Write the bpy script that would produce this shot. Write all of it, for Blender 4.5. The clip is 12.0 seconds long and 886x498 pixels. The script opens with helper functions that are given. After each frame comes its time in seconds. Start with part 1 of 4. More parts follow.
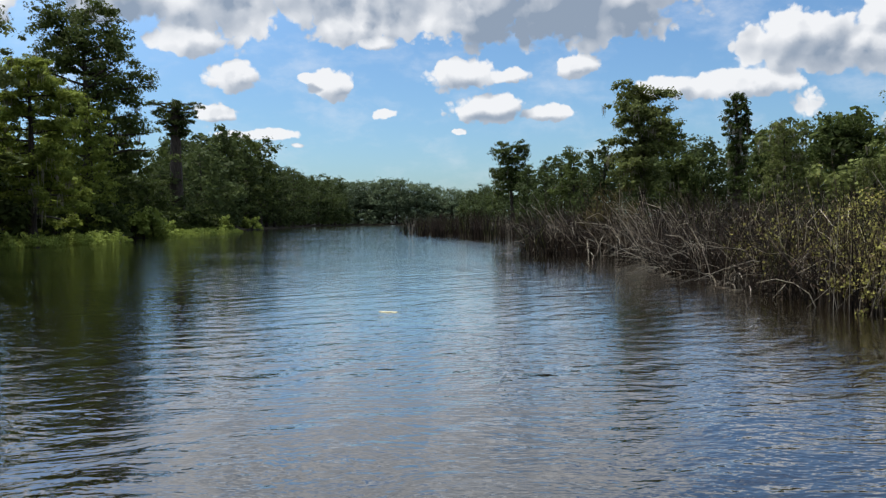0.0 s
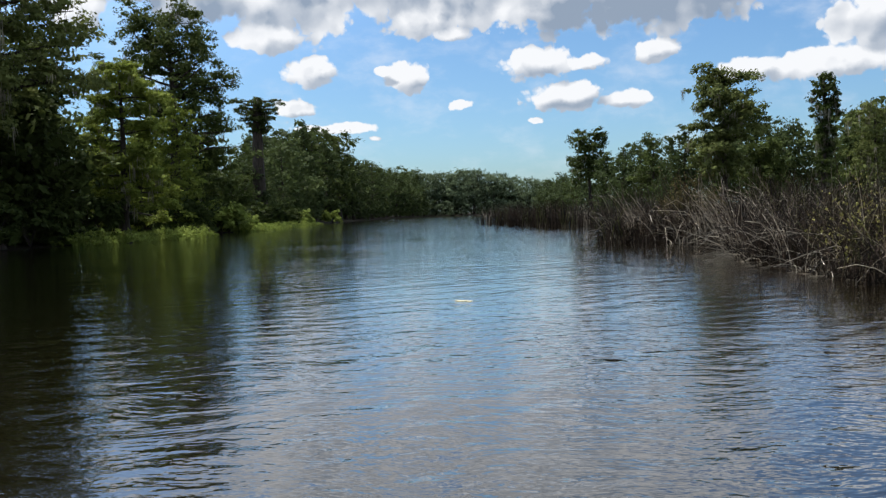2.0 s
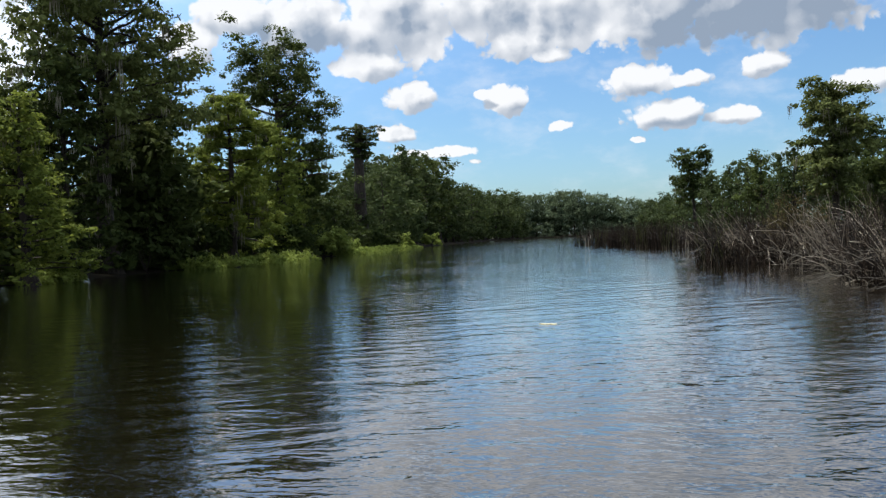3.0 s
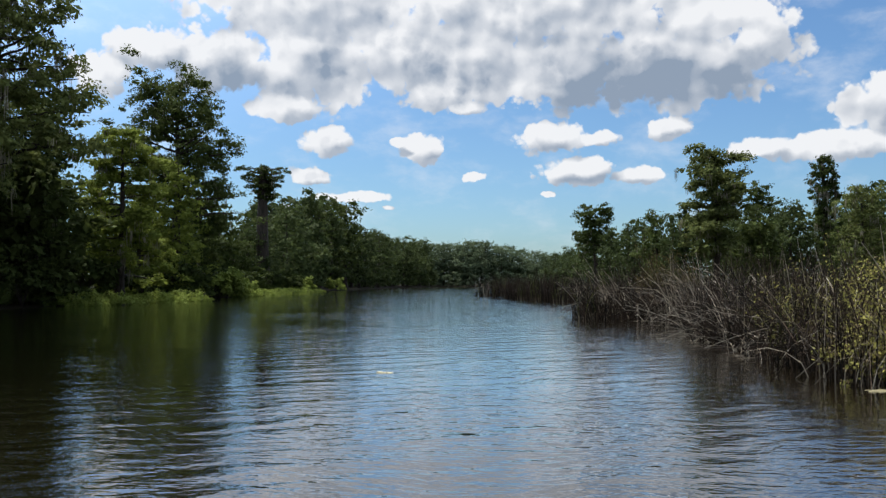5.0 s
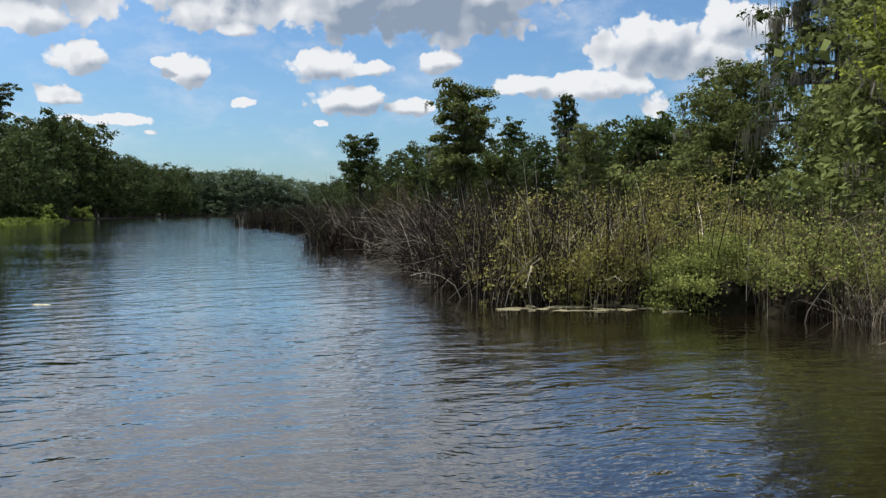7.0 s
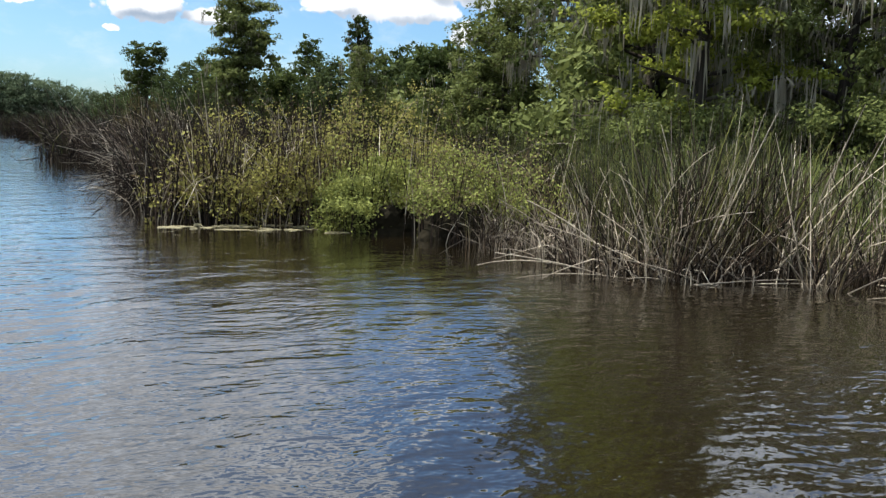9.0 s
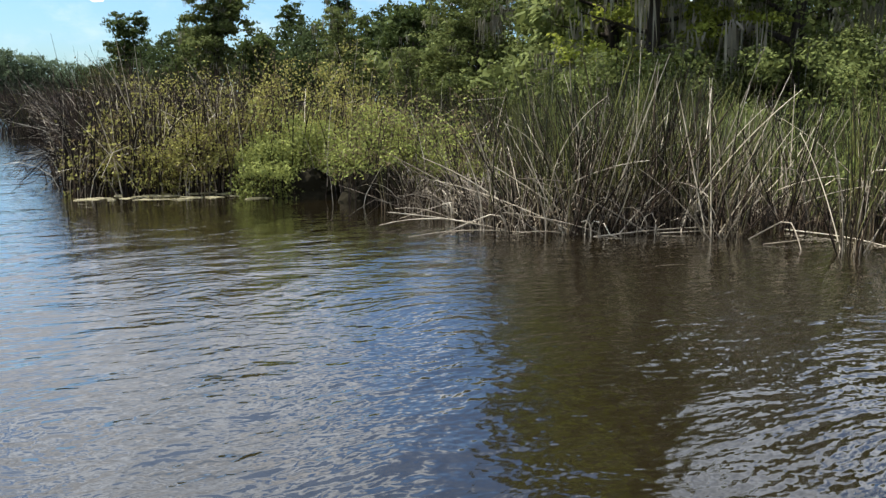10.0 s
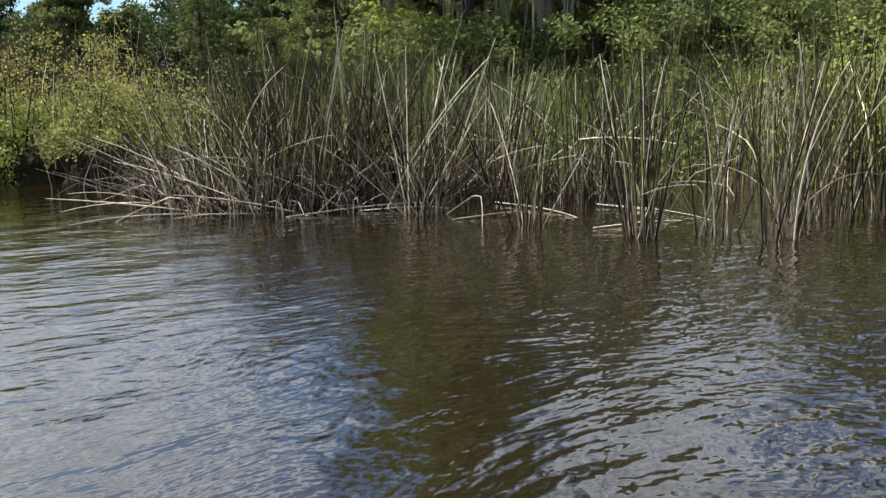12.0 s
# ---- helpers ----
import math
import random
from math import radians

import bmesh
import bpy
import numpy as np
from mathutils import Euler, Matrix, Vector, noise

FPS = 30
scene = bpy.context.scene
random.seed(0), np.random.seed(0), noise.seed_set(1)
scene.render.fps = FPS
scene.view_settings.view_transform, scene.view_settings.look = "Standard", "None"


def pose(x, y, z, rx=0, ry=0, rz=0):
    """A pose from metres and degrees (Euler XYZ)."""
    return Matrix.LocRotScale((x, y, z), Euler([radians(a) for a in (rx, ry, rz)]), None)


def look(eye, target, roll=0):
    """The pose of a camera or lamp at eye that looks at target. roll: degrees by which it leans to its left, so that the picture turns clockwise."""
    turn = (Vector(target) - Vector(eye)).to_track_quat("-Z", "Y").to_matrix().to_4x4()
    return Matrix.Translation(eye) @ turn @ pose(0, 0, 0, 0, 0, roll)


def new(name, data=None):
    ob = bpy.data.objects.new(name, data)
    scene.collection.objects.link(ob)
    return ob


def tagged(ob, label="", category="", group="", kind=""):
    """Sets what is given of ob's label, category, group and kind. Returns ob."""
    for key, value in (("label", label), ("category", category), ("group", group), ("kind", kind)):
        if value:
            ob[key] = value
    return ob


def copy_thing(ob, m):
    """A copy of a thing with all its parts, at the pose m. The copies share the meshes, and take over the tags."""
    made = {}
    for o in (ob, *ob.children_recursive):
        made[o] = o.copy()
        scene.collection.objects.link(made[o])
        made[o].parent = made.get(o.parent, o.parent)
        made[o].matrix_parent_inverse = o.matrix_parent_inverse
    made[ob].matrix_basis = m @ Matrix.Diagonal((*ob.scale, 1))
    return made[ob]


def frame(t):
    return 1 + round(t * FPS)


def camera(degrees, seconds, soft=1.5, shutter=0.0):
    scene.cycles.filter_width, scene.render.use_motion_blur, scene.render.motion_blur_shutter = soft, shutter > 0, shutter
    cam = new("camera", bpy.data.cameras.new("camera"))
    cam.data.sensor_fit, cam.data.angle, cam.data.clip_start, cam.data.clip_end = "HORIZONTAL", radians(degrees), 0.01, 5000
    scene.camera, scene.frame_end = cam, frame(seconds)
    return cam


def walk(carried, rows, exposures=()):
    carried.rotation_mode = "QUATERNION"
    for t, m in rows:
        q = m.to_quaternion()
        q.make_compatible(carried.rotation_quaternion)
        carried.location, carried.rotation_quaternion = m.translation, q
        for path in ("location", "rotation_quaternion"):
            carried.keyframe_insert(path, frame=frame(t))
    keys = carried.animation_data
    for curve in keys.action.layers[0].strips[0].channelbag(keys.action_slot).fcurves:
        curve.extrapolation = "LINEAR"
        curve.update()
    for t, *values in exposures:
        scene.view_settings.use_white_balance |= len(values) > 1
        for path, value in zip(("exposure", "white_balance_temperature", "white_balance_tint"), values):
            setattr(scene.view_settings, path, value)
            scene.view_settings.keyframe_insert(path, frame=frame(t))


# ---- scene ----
cam = camera(56.0, 12.0, 1.4)
EXPOSURES = [(0, 0.18), (2.0, 0.26), (2.7, 0.3), (4.5, 0.2), (6.7, 0.12), (8.4, 0.38), (9.5, 0.69), (10.0, 0.69), (10.5, 0.58), (12, 0.8)]
PATH = [
    (0, (0.0, 0.0, 1.671), (0.0, 1.999, 1.603), -0.7),
    (0.5, (-0.059, -0.063, 1.684), (-0.023, 1.934, 1.59), -0.6),
    (1, (-0.082, -0.06, 1.681), (0.015, 1.934, 1.564), 0.2),
    (1.5, (-0.028, -0.185, 1.674), (-0.014, 1.813, 1.577), -0.2),
    (2, (0.089, -0.334, 1.677), (-0.098, 1.655, 1.59), -1.7),
    (2.5, (0.237, -0.414, 1.68), (-0.135, 1.55, 1.615), -2.4),
    (2.7, (0.295, -0.456, 1.69), (-0.129, 1.498, 1.638), -2.4),
    (4.3, (1.301, -0.74, 1.727), (0.949, 1.227, 1.819), -0.7),
    (4.5, (1.412, -0.739, 1.737), (1.096, 1.233, 1.83), -0.4),
    (5, (1.803, -0.657, 1.722), (1.593, 1.331, 1.804), -0.1),
    (5.5, (2.271, -0.581, 1.718), (2.233, 1.418, 1.766), 0.3),
    (6, (2.745, -0.636, 1.717), (2.895, 1.359, 1.724), 0.7),
    (6.5, (3.24, -0.807, 1.716), (3.5, 1.176, 1.673), 0.3),
    (6.7, (3.441, -0.876, 1.693), (3.723, 1.103, 1.632), 0.2),
    (8.3, (5.199, -1.422, 1.698), (5.863, 0.454, 1.506), 1.4),
    (8.5, (5.441, -1.52, 1.698), (6.15, 0.338, 1.489), 2.1),
    (9, (6.052, -1.698, 1.693), (6.829, 0.127, 1.436), 2.7),
    (9.5, (6.662, -1.933, 1.689), (7.462, -0.124, 1.389), 2.4),
    (10, (7.299, -2.099, 1.697), (8.076, -0.289, 1.347), 0.4),
    (10.5, (7.986, -2.2, 1.682), (8.748, -0.395, 1.281), -1.1),
    (11, (8.684, -2.401, 1.687), (9.465, -0.604, 1.286), -0.6),
    (11.5, (9.321, -2.628, 1.749), (10.165, -0.848, 1.403), -0.4),
    (12, (9.971, -2.765, 1.706), (10.937, -1.063, 1.289), -0.5),
]
walk(cam, [(t, look(eye, target, roll)) for t, eye, target, roll in PATH], EXPOSURES)

# ---- world, sun ----
SUN_AZ, SUN_EL = -50.0, 64.0          # degrees right of straight ahead, above the horizon
sun = new("sun", bpy.data.lights.new("sun", "SUN"))
sun.data.energy, sun.data.angle, sun.data.color = 5.6, radians(0.6), (1.0, 0.95, 0.86)
_a, _e = radians(SUN_AZ), radians(SUN_EL)
SUN_DIR = Vector((math.sin(_a) * math.cos(_e), math.cos(_a) * math.cos(_e), math.sin(_e)))
sun.matrix_world = look(SUN_DIR * 100, (0, 0, 0))


class Nodes:
    """A small hand for building node trees."""

    def __init__(self, tree):
        self.tree = tree
        tree.nodes.clear()

    def add(self, kind, at=None, **inputs):
        n = self.tree.nodes.new(kind)
        for key, value in (at or {}).items():
            setattr(n, key, value)
        for key, value in inputs.items():
            self.put(n, key, value)
        return n

    def put(self, n, key, value):
        sock = n.inputs[int(key[1:])] if key[0] == "i" and key[1:].isdigit() else n.inputs[key.replace("_", " ")]
        if hasattr(value, "is_linked") and hasattr(value, "links"):
            self.tree.links.new(value, sock)
        elif isinstance(value, (tuple, list)) and len(value) == 3 and len(sock.default_value) == 4:
            sock.default_value = (*value, 1)
        else:
            sock.default_value = value

    def math(self, op, a, b=0.0, c=0.0, clamp=False):
        n = self.add("ShaderNodeMath", {"operation": op, "use_clamp": clamp}, i0=a, i1=b, i2=c)
        return n.outputs[0]

    def vec(self, op, a, b=(0, 0, 0)):
        n = self.add("ShaderNodeVectorMath", {"operation": op}, i0=a, i1=b)
        return n.outputs["Value" if op in ("LENGTH", "DOT_PRODUCT", "DISTANCE") else "Vector"]

    def mix(self, f, a, b, kind="MIX"):
        n = self.add("ShaderNodeMix", {"data_type": "RGBA", "blend_type": kind}, i0=f, i6=a, i7=b)
        return n.outputs[2]

    def noise(self, vector, scale, detail=4.0, rough=0.55, out=0):
        n = self.add("ShaderNodeTexNoise", None, Vector=vector, Scale=scale, Detail=detail, Roughness=rough)
        return n.outputs[out]

    def ramp(self, f, lo, hi, a=0.0, b=1.0, smooth=True):
        n = self.add("ShaderNodeMapRange", {"interpolation_type": "SMOOTHSTEP" if smooth else "LINEAR", "clamp": True},
                     i0=f, i1=lo, i2=hi, i3=a, i4=b)
        return n.outputs[0]


# cumulus clouds: azimuth and elevation of the middle, half width, half height (degrees)
CLOUD_BANK = [
    (9.5, 14.3, 7.4, 2.9), (15.2, 15.3, 2.8, 2.2), (12.0, 16.8, 4.0, 2.0), (1.4, 14.4, 5.0, 2.8), (-4.4, 15.0, 5.0, 3.2), (-8.3, 15.7, 4.0, 3.0),
    (-15.0, 14.5, 4.5, 3.0), (-21.0, 14.7, 4.0, 2.2), (-25.5, 15.0, 3.0, 1.5), (-28.5, 13.3, 2.2, 1.6), (-6.2, 13.0, 2.6, 1.2), (-4.4, 11.9, 1.5, 0.7),
    (-16.6, 11.9, 2.6, 1.2), (2.0, 19.0, 12.0, 3.5), (-14.0, 18.8, 9.0, 3.2),
    # unseen clouds higher up, added to brighten what the water mirrors
    (-14.0, 27.5, 10.0, 5.0), (3.0, 27.0, 10.0, 5.5), (15.0, 26.5, 7.0, 4.2), (46.0, 31.0, 9.0, 4.0),
]
SMALL_CLOUDS = [
    (-14.1, 9.7, 1.9, 0.95), (-7.3, 9.3, 1.6, 1.1), (-8.9, 9.6, 0.8, 0.35), (-3.8, 7.3, 1.1, 0.4), (-15.0, 7.2, 1.6, 0.55), (-12.4, 5.9, 3.2, 0.42),
    (-9.9, 5.2, 0.5, 0.2), (1.4, 9.8, 2.6, 1.1), (4.6, 9.8, 1.6, 0.6), (3.2, 7.6, 2.9, 0.95), (7.2, 7.2, 2.2, 0.6), (9.2, 10.2, 1.6, 0.75),
    (23.3, 11.0, 4.0, 2.2), (19.5, 8.4, 4.4, 1.0), (15.0, 8.6, 2.2, 0.7), (27.0, 10.2, 3.5, 1.6), (1.1, 6.0, 0.5, 0.18), (28.8, 11.9, 3.0, 1.6),
]
# thick grey undersides: the same, and their strength
GREY = [
    (7.8, 13.3, 7.4, 2.5, 1.0), (3.5, 15.2, 4.2, 1.5, 0.7), (-22.0, 13.4, 3.6, 1.6, 0.55), (-14.5, 15.0, 3.0, 1.3, 0.55), (-5.0, 17.0, 3.8, 1.3, 0.5), (22.5, 10.4, 3.4, 0.9, 0.35),
    (1.0, 9.3, 2.0, 0.5, 0.35), (26.5, 9.8, 3.0, 0.8, 0.3), (-18.0, 13.0, 2.2, 1.6, 0.5), (4.0, 7.1, 3.0, 0.35, 0.25), (-7.0, 8.8, 1.2, 0.4, 0.25),
]

world = bpy.data.worlds.new("sky")
world.use_nodes = True
scene.world = world
w = Nodes(world.node_tree)
way = w.add("ShaderNodeTexCoord").outputs["Generated"]
sky = w.add("ShaderNodeTexSky", {"sky_type": "NISHITA", "sun_disc": False, "sun_elevation": _e, "sun_rotation": _a,
                                 "air_density": 1.0, "dust_density": 1.0, "ozone_density": 1.0}).outputs[0]
sep = w.add("ShaderNodeSeparateXYZ", None, Vector=way)
az = w.math("MULTIPLY", w.math("ARCTAN2", sep.outputs[0], sep.outputs[1]), 180 / math.pi)
el = w.math("MULTIPLY", w.math("ARCSINE", sep.outputs[2]), 180 / math.pi)
plane = w.add("ShaderNodeCombineXYZ", None, X=az, Y=el).outputs[0]


warp = w.vec("SUBTRACT", w.noise(plane, 0.6, 4, 0.6, 1), (0.5, 0.5, 0.5))
bent = w.vec("ADD", plane, w.vec("MULTIPLY", warp, (0.9, 0.7, 0)))


def heaps(at, sizes, kind="F1"):
    """Heaped cloud: rounded lumps with smaller ones on them, about 0 on average."""
    total = None
    for size, tall_ in sizes:
        far_off = w.add("ShaderNodeTexVoronoi", {"feature": kind, "voronoi_dimensions": "2D"}, Vector=at, Scale=size).outputs["Distance"]
        lump = w.math("MULTIPLY", w.math("SUBTRACT", 0.42, far_off), tall_)
        total = lump if total is None else w.math("ADD", total, lump)
    return total


def nearest(items, soft, at):
    least = None
    for a, e, rx, ry, *_ in items:
        n = w.add("ShaderNodeVectorMath", {"operation": "MULTIPLY_ADD"}, i0=at, i1=(1 / rx, 1 / ry, 0), i2=(-a / rx, -e / ry, 0))
        d = w.vec("LENGTH", n.outputs[0])
        least = d if least is None else w.math("SMOOTH_MIN", least, d, soft)
    return least


# the rest of the sky has scattered clouds of the same kind
aside = w.math("SUBTRACT", w.math("ABSOLUTE", az), 36.0)
far = w.math("MAXIMUM", aside, w.math("SUBTRACT", el, 42.0))
high = w.math("MAXIMUM", aside, w.math("SUBTRACT", el, 20.0))
other = w.math("MULTIPLY", w.math("SUBTRACT", w.noise(w.vec("MULTIPLY", way, (1, 1, 1.5)), 3.2, 3, 0.5), 0.44), 4.0)
other = w.math("SUBTRACT", other, w.ramp(far, 0.0, 4.0, 1.0, 0.0))


def thickness(step, sizes, kind="F1"):
    """How far inside a cloud a place a small step away lies; under 0 in clear air."""
    at = w.vec("ADD", bent, step)
    body = w.math("SUBTRACT", 1.0, w.math("MINIMUM", nearest(CLOUD_BANK, 0.12, at), nearest(SMALL_CLOUDS, 0.06, at)))
    body = w.math("MINIMUM", w.math("MAXIMUM", body, other), 0.8)
    return w.math("ADD", body, w.math("MULTIPLY", heaps(at, sizes, kind), w.ramp(body, -0.5, -0.12)))


inside = thickness((0, 0, 0), ((0.38, 0.62), (0.95, 0.40), (2.3, 0.20), (5.5, 0.06)))
mask = w.ramp(inside, -0.07, 0.16)
ROUND = ((0.30, 1.05), (0.85, 0.36))
lit = w.math("SUBTRACT", thickness((0, 0, 0), ROUND, "SMOOTH_F1"), thickness((-0.45, 0.65, 0), ROUND, "SMOOTH_F1"))            # over 0 where the cloud turns to the sun
lit = w.math("ADD", w.ramp(lit, -0.55, 0.5, -0.62, 0.34), w.math("MULTIPLY", w.math("SUBTRACT", w.noise(bent, 1.6, 5, 0.6), 0.5), 0.22))
grey = None
for a, e, rx, ry, dark in GREY:
    n = w.add("ShaderNodeVectorMath", {"operation": "MULTIPLY_ADD"}, i0=bent, i1=(1 / rx, 1 / ry, 0), i2=(-a / rx, -e / ry, 0))
    g = w.math("MULTIPLY", w.ramp(w.vec("LENGTH", n.outputs[0]), 1.25, 0.4), dark)
    grey = g if grey is None else w.math("MAXIMUM", grey, g)
thick = w.math("MULTIPLY", w.ramp(w.noise(w.vec("MULTIPLY", way, (1, 1, 2)), 5.0, 2), 0.4, 0.65), w.ramp(far, 0.0, 6.0, 0.0, 0.2))
deep = w.math("MULTIPLY", w.math("MULTIPLY", w.ramp(inside, 0.3, 0.9), w.ramp(w.noise(bent, 0.2, 3, 0.5), 0.38, 0.62)), 0.38)
dim = w.math("ADD", w.math("MULTIPLY", w.math("MAXIMUM", grey, thick), 0.64), deep)
shade = w.math("SUBTRACT", w.math("ADD", 0.86, lit), dim, clamp=True)
toward = w.vec("DOT_PRODUCT", w.vec("NORMALIZE", way), tuple(SUN_DIR))
glare = w.mix(w.ramp(toward, 0.0, 0.88), (0.80, 0.84, 0.90), (1.35, 1.46, 1.62))          # nearer the sun they shine more
# unseen clouds, high or far aside, are brightened to lighten the river
bright = w.mix(w.ramp(high, -1.0, 3.0), (0.80, 0.81, 0.83), glare)
cloud = w.mix(shade, (0.25, 0.31, 0.40), bright)
air = w.mix(1.0, sky, (0.065, 0.090, 0.112), "MULTIPLY")
veil = w.math("MULTIPLY", w.ramp(w.noise(w.vec("MULTIPLY", bent, (0.5, 1.0, 0)), 0.35, 6, 0.6), 0.45, 0.8), 0.45)      # thin wisps
air = w.mix(veil, air, (0.72, 0.76, 0.82))
added_glow = w.mix(1.0, w.mix(w.ramp(toward, 0.45, 1.0), (0, 0, 0), (0.62, 0.80, 1.05)), air, "ADD")               # pale glow added round the unseen sun to brighten the mirrored sky
total = w.mix(w.math("MULTIPLY", mask, 0.97), added_glow, cloud)
w.add("ShaderNodeOutputWorld", None, Surface=w.add("ShaderNodeBackground", None, Color=total, Strength=1.0).outputs[0])


# ---- materials ----
def material(name, rough=0.6, spec=0.4):
    m = bpy.data.materials.new(name)
    m.use_nodes = True
    n = Nodes(m.node_tree)
    b = n.add("ShaderNodeBsdfPrincipled", None, Roughness=rough, Specular_IOR_Level=spec)
    out = n.add("ShaderNodeOutputMaterial", None, Surface=b.outputs[0])
    return m, n, b, out


def leaf_material(name, dark, light, through_it=0.24, rough=0.75):
    """Foliage: two greens mixed leaf by leaf and plant by plant, with light passing through."""
    m, n, b, out = material(name, rough, 0.07)
    pick = n.add("ShaderNodeNewGeometry").outputs["Random Per Island"]
    own = n.add("ShaderNodeObjectInfo").outputs["Random"]
    where = n.add("ShaderNodeTexCoord").outputs["Object"]
    patch = n.ramp(n.noise(where, 0.45, 2), 0.35, 0.65)
    f = n.math("ADD", n.math("MULTIPLY", pick, 0.55), n.math("ADD", n.math("MULTIPLY", patch, 0.3), n.math("MULTIPLY", own, 0.25)), clamp=True)
    col = n.mix(f, dark, light)
    n.put(b, "Base Color", col)
    t = n.add("ShaderNodeBsdfTranslucent", None, Color=n.mix(0.5, col, (*[c * 1.3 for c in light],)))
    s = n.add("ShaderNodeMixShader", None, i0=through_it, i1=b.outputs[0], i2=t.outputs[0])
    n.put(out, "Surface", s.outputs[0])
    return m


def bark_material(name, dark, light):
    m, n, b, out = material(name, 0.85, 0.2)
    where = n.vec("MULTIPLY", n.add("ShaderNodeTexCoord").outputs["Object"], (1, 1, 0.12))
    f = n.noise(where, 9.0, 5, 0.6)
    n.put(b, "Base Color", n.mix(n.ramp(f, 0.3, 0.7), dark, light))
    n.put(b, "Normal", n.add("ShaderNodeBump", None, Strength=0.8, Distance=0.05, Height=f).outputs[0])
    return m


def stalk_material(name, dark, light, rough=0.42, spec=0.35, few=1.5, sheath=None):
    m, n, b, out = material(name, rough, spec)
    pick = n.add("ShaderNodeNewGeometry").outputs["Random Per Island"]
    own = n.add("ShaderNodeObjectInfo").outputs["Random"]
    where = n.add("ShaderNodeTexCoord").outputs["Object"]
    blotch = n.noise(where, 6.0, 3, 0.6)
    f = n.math("ADD", n.math("MULTIPLY", n.math("FRACT", n.math("ADD", pick, own)), 0.75), n.math("MULTIPLY", n.math("SUBTRACT", blotch, 0.4), 0.9), clamp=True)
    col = n.mix(n.math("POWER", f, few), dark, light)
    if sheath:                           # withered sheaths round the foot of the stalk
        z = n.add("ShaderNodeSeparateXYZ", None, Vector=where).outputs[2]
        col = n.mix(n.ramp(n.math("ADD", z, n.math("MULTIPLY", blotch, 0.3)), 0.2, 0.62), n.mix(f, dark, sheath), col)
    n.put(b, "Base Color", col)
    return m


M = {
    "cypress": leaf_material("cypress_leaf", (0.014, 0.021, 0.006), (0.090, 0.118, 0.032)),
    "cypress_mid": leaf_material("cypress_mid_leaf", (0.022, 0.029, 0.010), (0.155, 0.182, 0.055)),
    "cypress_light": leaf_material("cypress_light_leaf", (0.015, 0.024, 0.006), (0.205, 0.250, 0.046), 0.34),
    # brighter, yellower copy with the glow of sun through the crown in its colour
    "cypress_backlit": leaf_material("cypress_backlit_leaf", (0.034, 0.044, 0.010), (0.310, 0.345, 0.060), 0.45),
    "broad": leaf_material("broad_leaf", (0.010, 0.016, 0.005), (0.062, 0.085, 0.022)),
    "far": leaf_material("far_leaf", (0.012, 0.019, 0.008), (0.074, 0.100, 0.033)),
    # far shore: paler, bluer greens with the air's haze put into the colour
    "distant": leaf_material("hazed_leaf", (0.050, 0.074, 0.046), (0.140, 0.180, 0.098)),
    "marsh": leaf_material("marsh_leaf", (0.070, 0.098, 0.021), (0.255, 0.315, 0.068)),
    "vine": leaf_material("vine_leaf", (0.018, 0.019, 0.007), (0.390, 0.365, 0.105)),
    "vine_green": leaf_material("vine_green_leaf", (0.015, 0.021, 0.007), (0.315, 0.345, 0.095)),
    "gold": leaf_material("gold_leaf", (0.045, 0.038, 0.015), (0.125, 0.102, 0.040)),
    "dry_leaf": leaf_material("dry_leaf", (0.030, 0.023, 0.013), (0.190, 0.150, 0.082)),
    "moss": leaf_material("spanish_moss", (0.150, 0.140, 0.104), (0.360, 0.335, 0.255), 0.4, 0.9),
    "bark": bark_material("bark", (0.016, 0.013, 0.010), (0.056, 0.046, 0.036)),
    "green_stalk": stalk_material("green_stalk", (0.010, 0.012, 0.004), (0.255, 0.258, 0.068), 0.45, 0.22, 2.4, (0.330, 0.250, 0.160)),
    "dead_stalk": stalk_material("dead_stalk", (0.080, 0.058, 0.038), (0.740, 0.640, 0.480), 0.42, 0.35, 1.4),
    "marsh_blade": stalk_material("marsh_blade", (0.060, 0.080, 0.022), (0.250, 0.285, 0.080)),
    "brown_stalk": stalk_material("brown_stalk", (0.009, 0.007, 0.005), (0.130, 0.090, 0.062), 0.6, 0.1, 2.6),
}

m, n, b, out = material("river_water", 0.03, 0.5)
M["water"] = m
where = n.add("ShaderNodeTexCoord").outputs["Object"]
b.inputs["IOR"].default_value = 1.42
b.inputs["Coat Weight"].default_value = 0.85
b.inputs["Coat IOR"].default_value = 1.4
silt = n.noise(where, 0.25, 3)
across = n.ramp(n.add("ShaderNodeSeparateXYZ", None, Vector=where).outputs[0], -14.0, 12.0)      # deep channel to silty shallows
n.put(b, "Base Color", n.mix(n.math("MULTIPLY", across, n.math("ADD", silt, 0.5)), (0.0030, 0.0028, 0.0013), (0.0095, 0.0068, 0.0030)))
wob = n.vec("MULTIPLY", n.vec("SUBTRACT", n.noise(where, 0.35, 2, 0.5, 1), (0.5, 0.5, 0.5)), (1.2, 1.2, 0))
flow = n.vec("ADD", where, wob)
place = n.add("ShaderNodeSeparateXYZ", None, Vector=where)
aside, along = place.outputs[0], place.outputs[1]


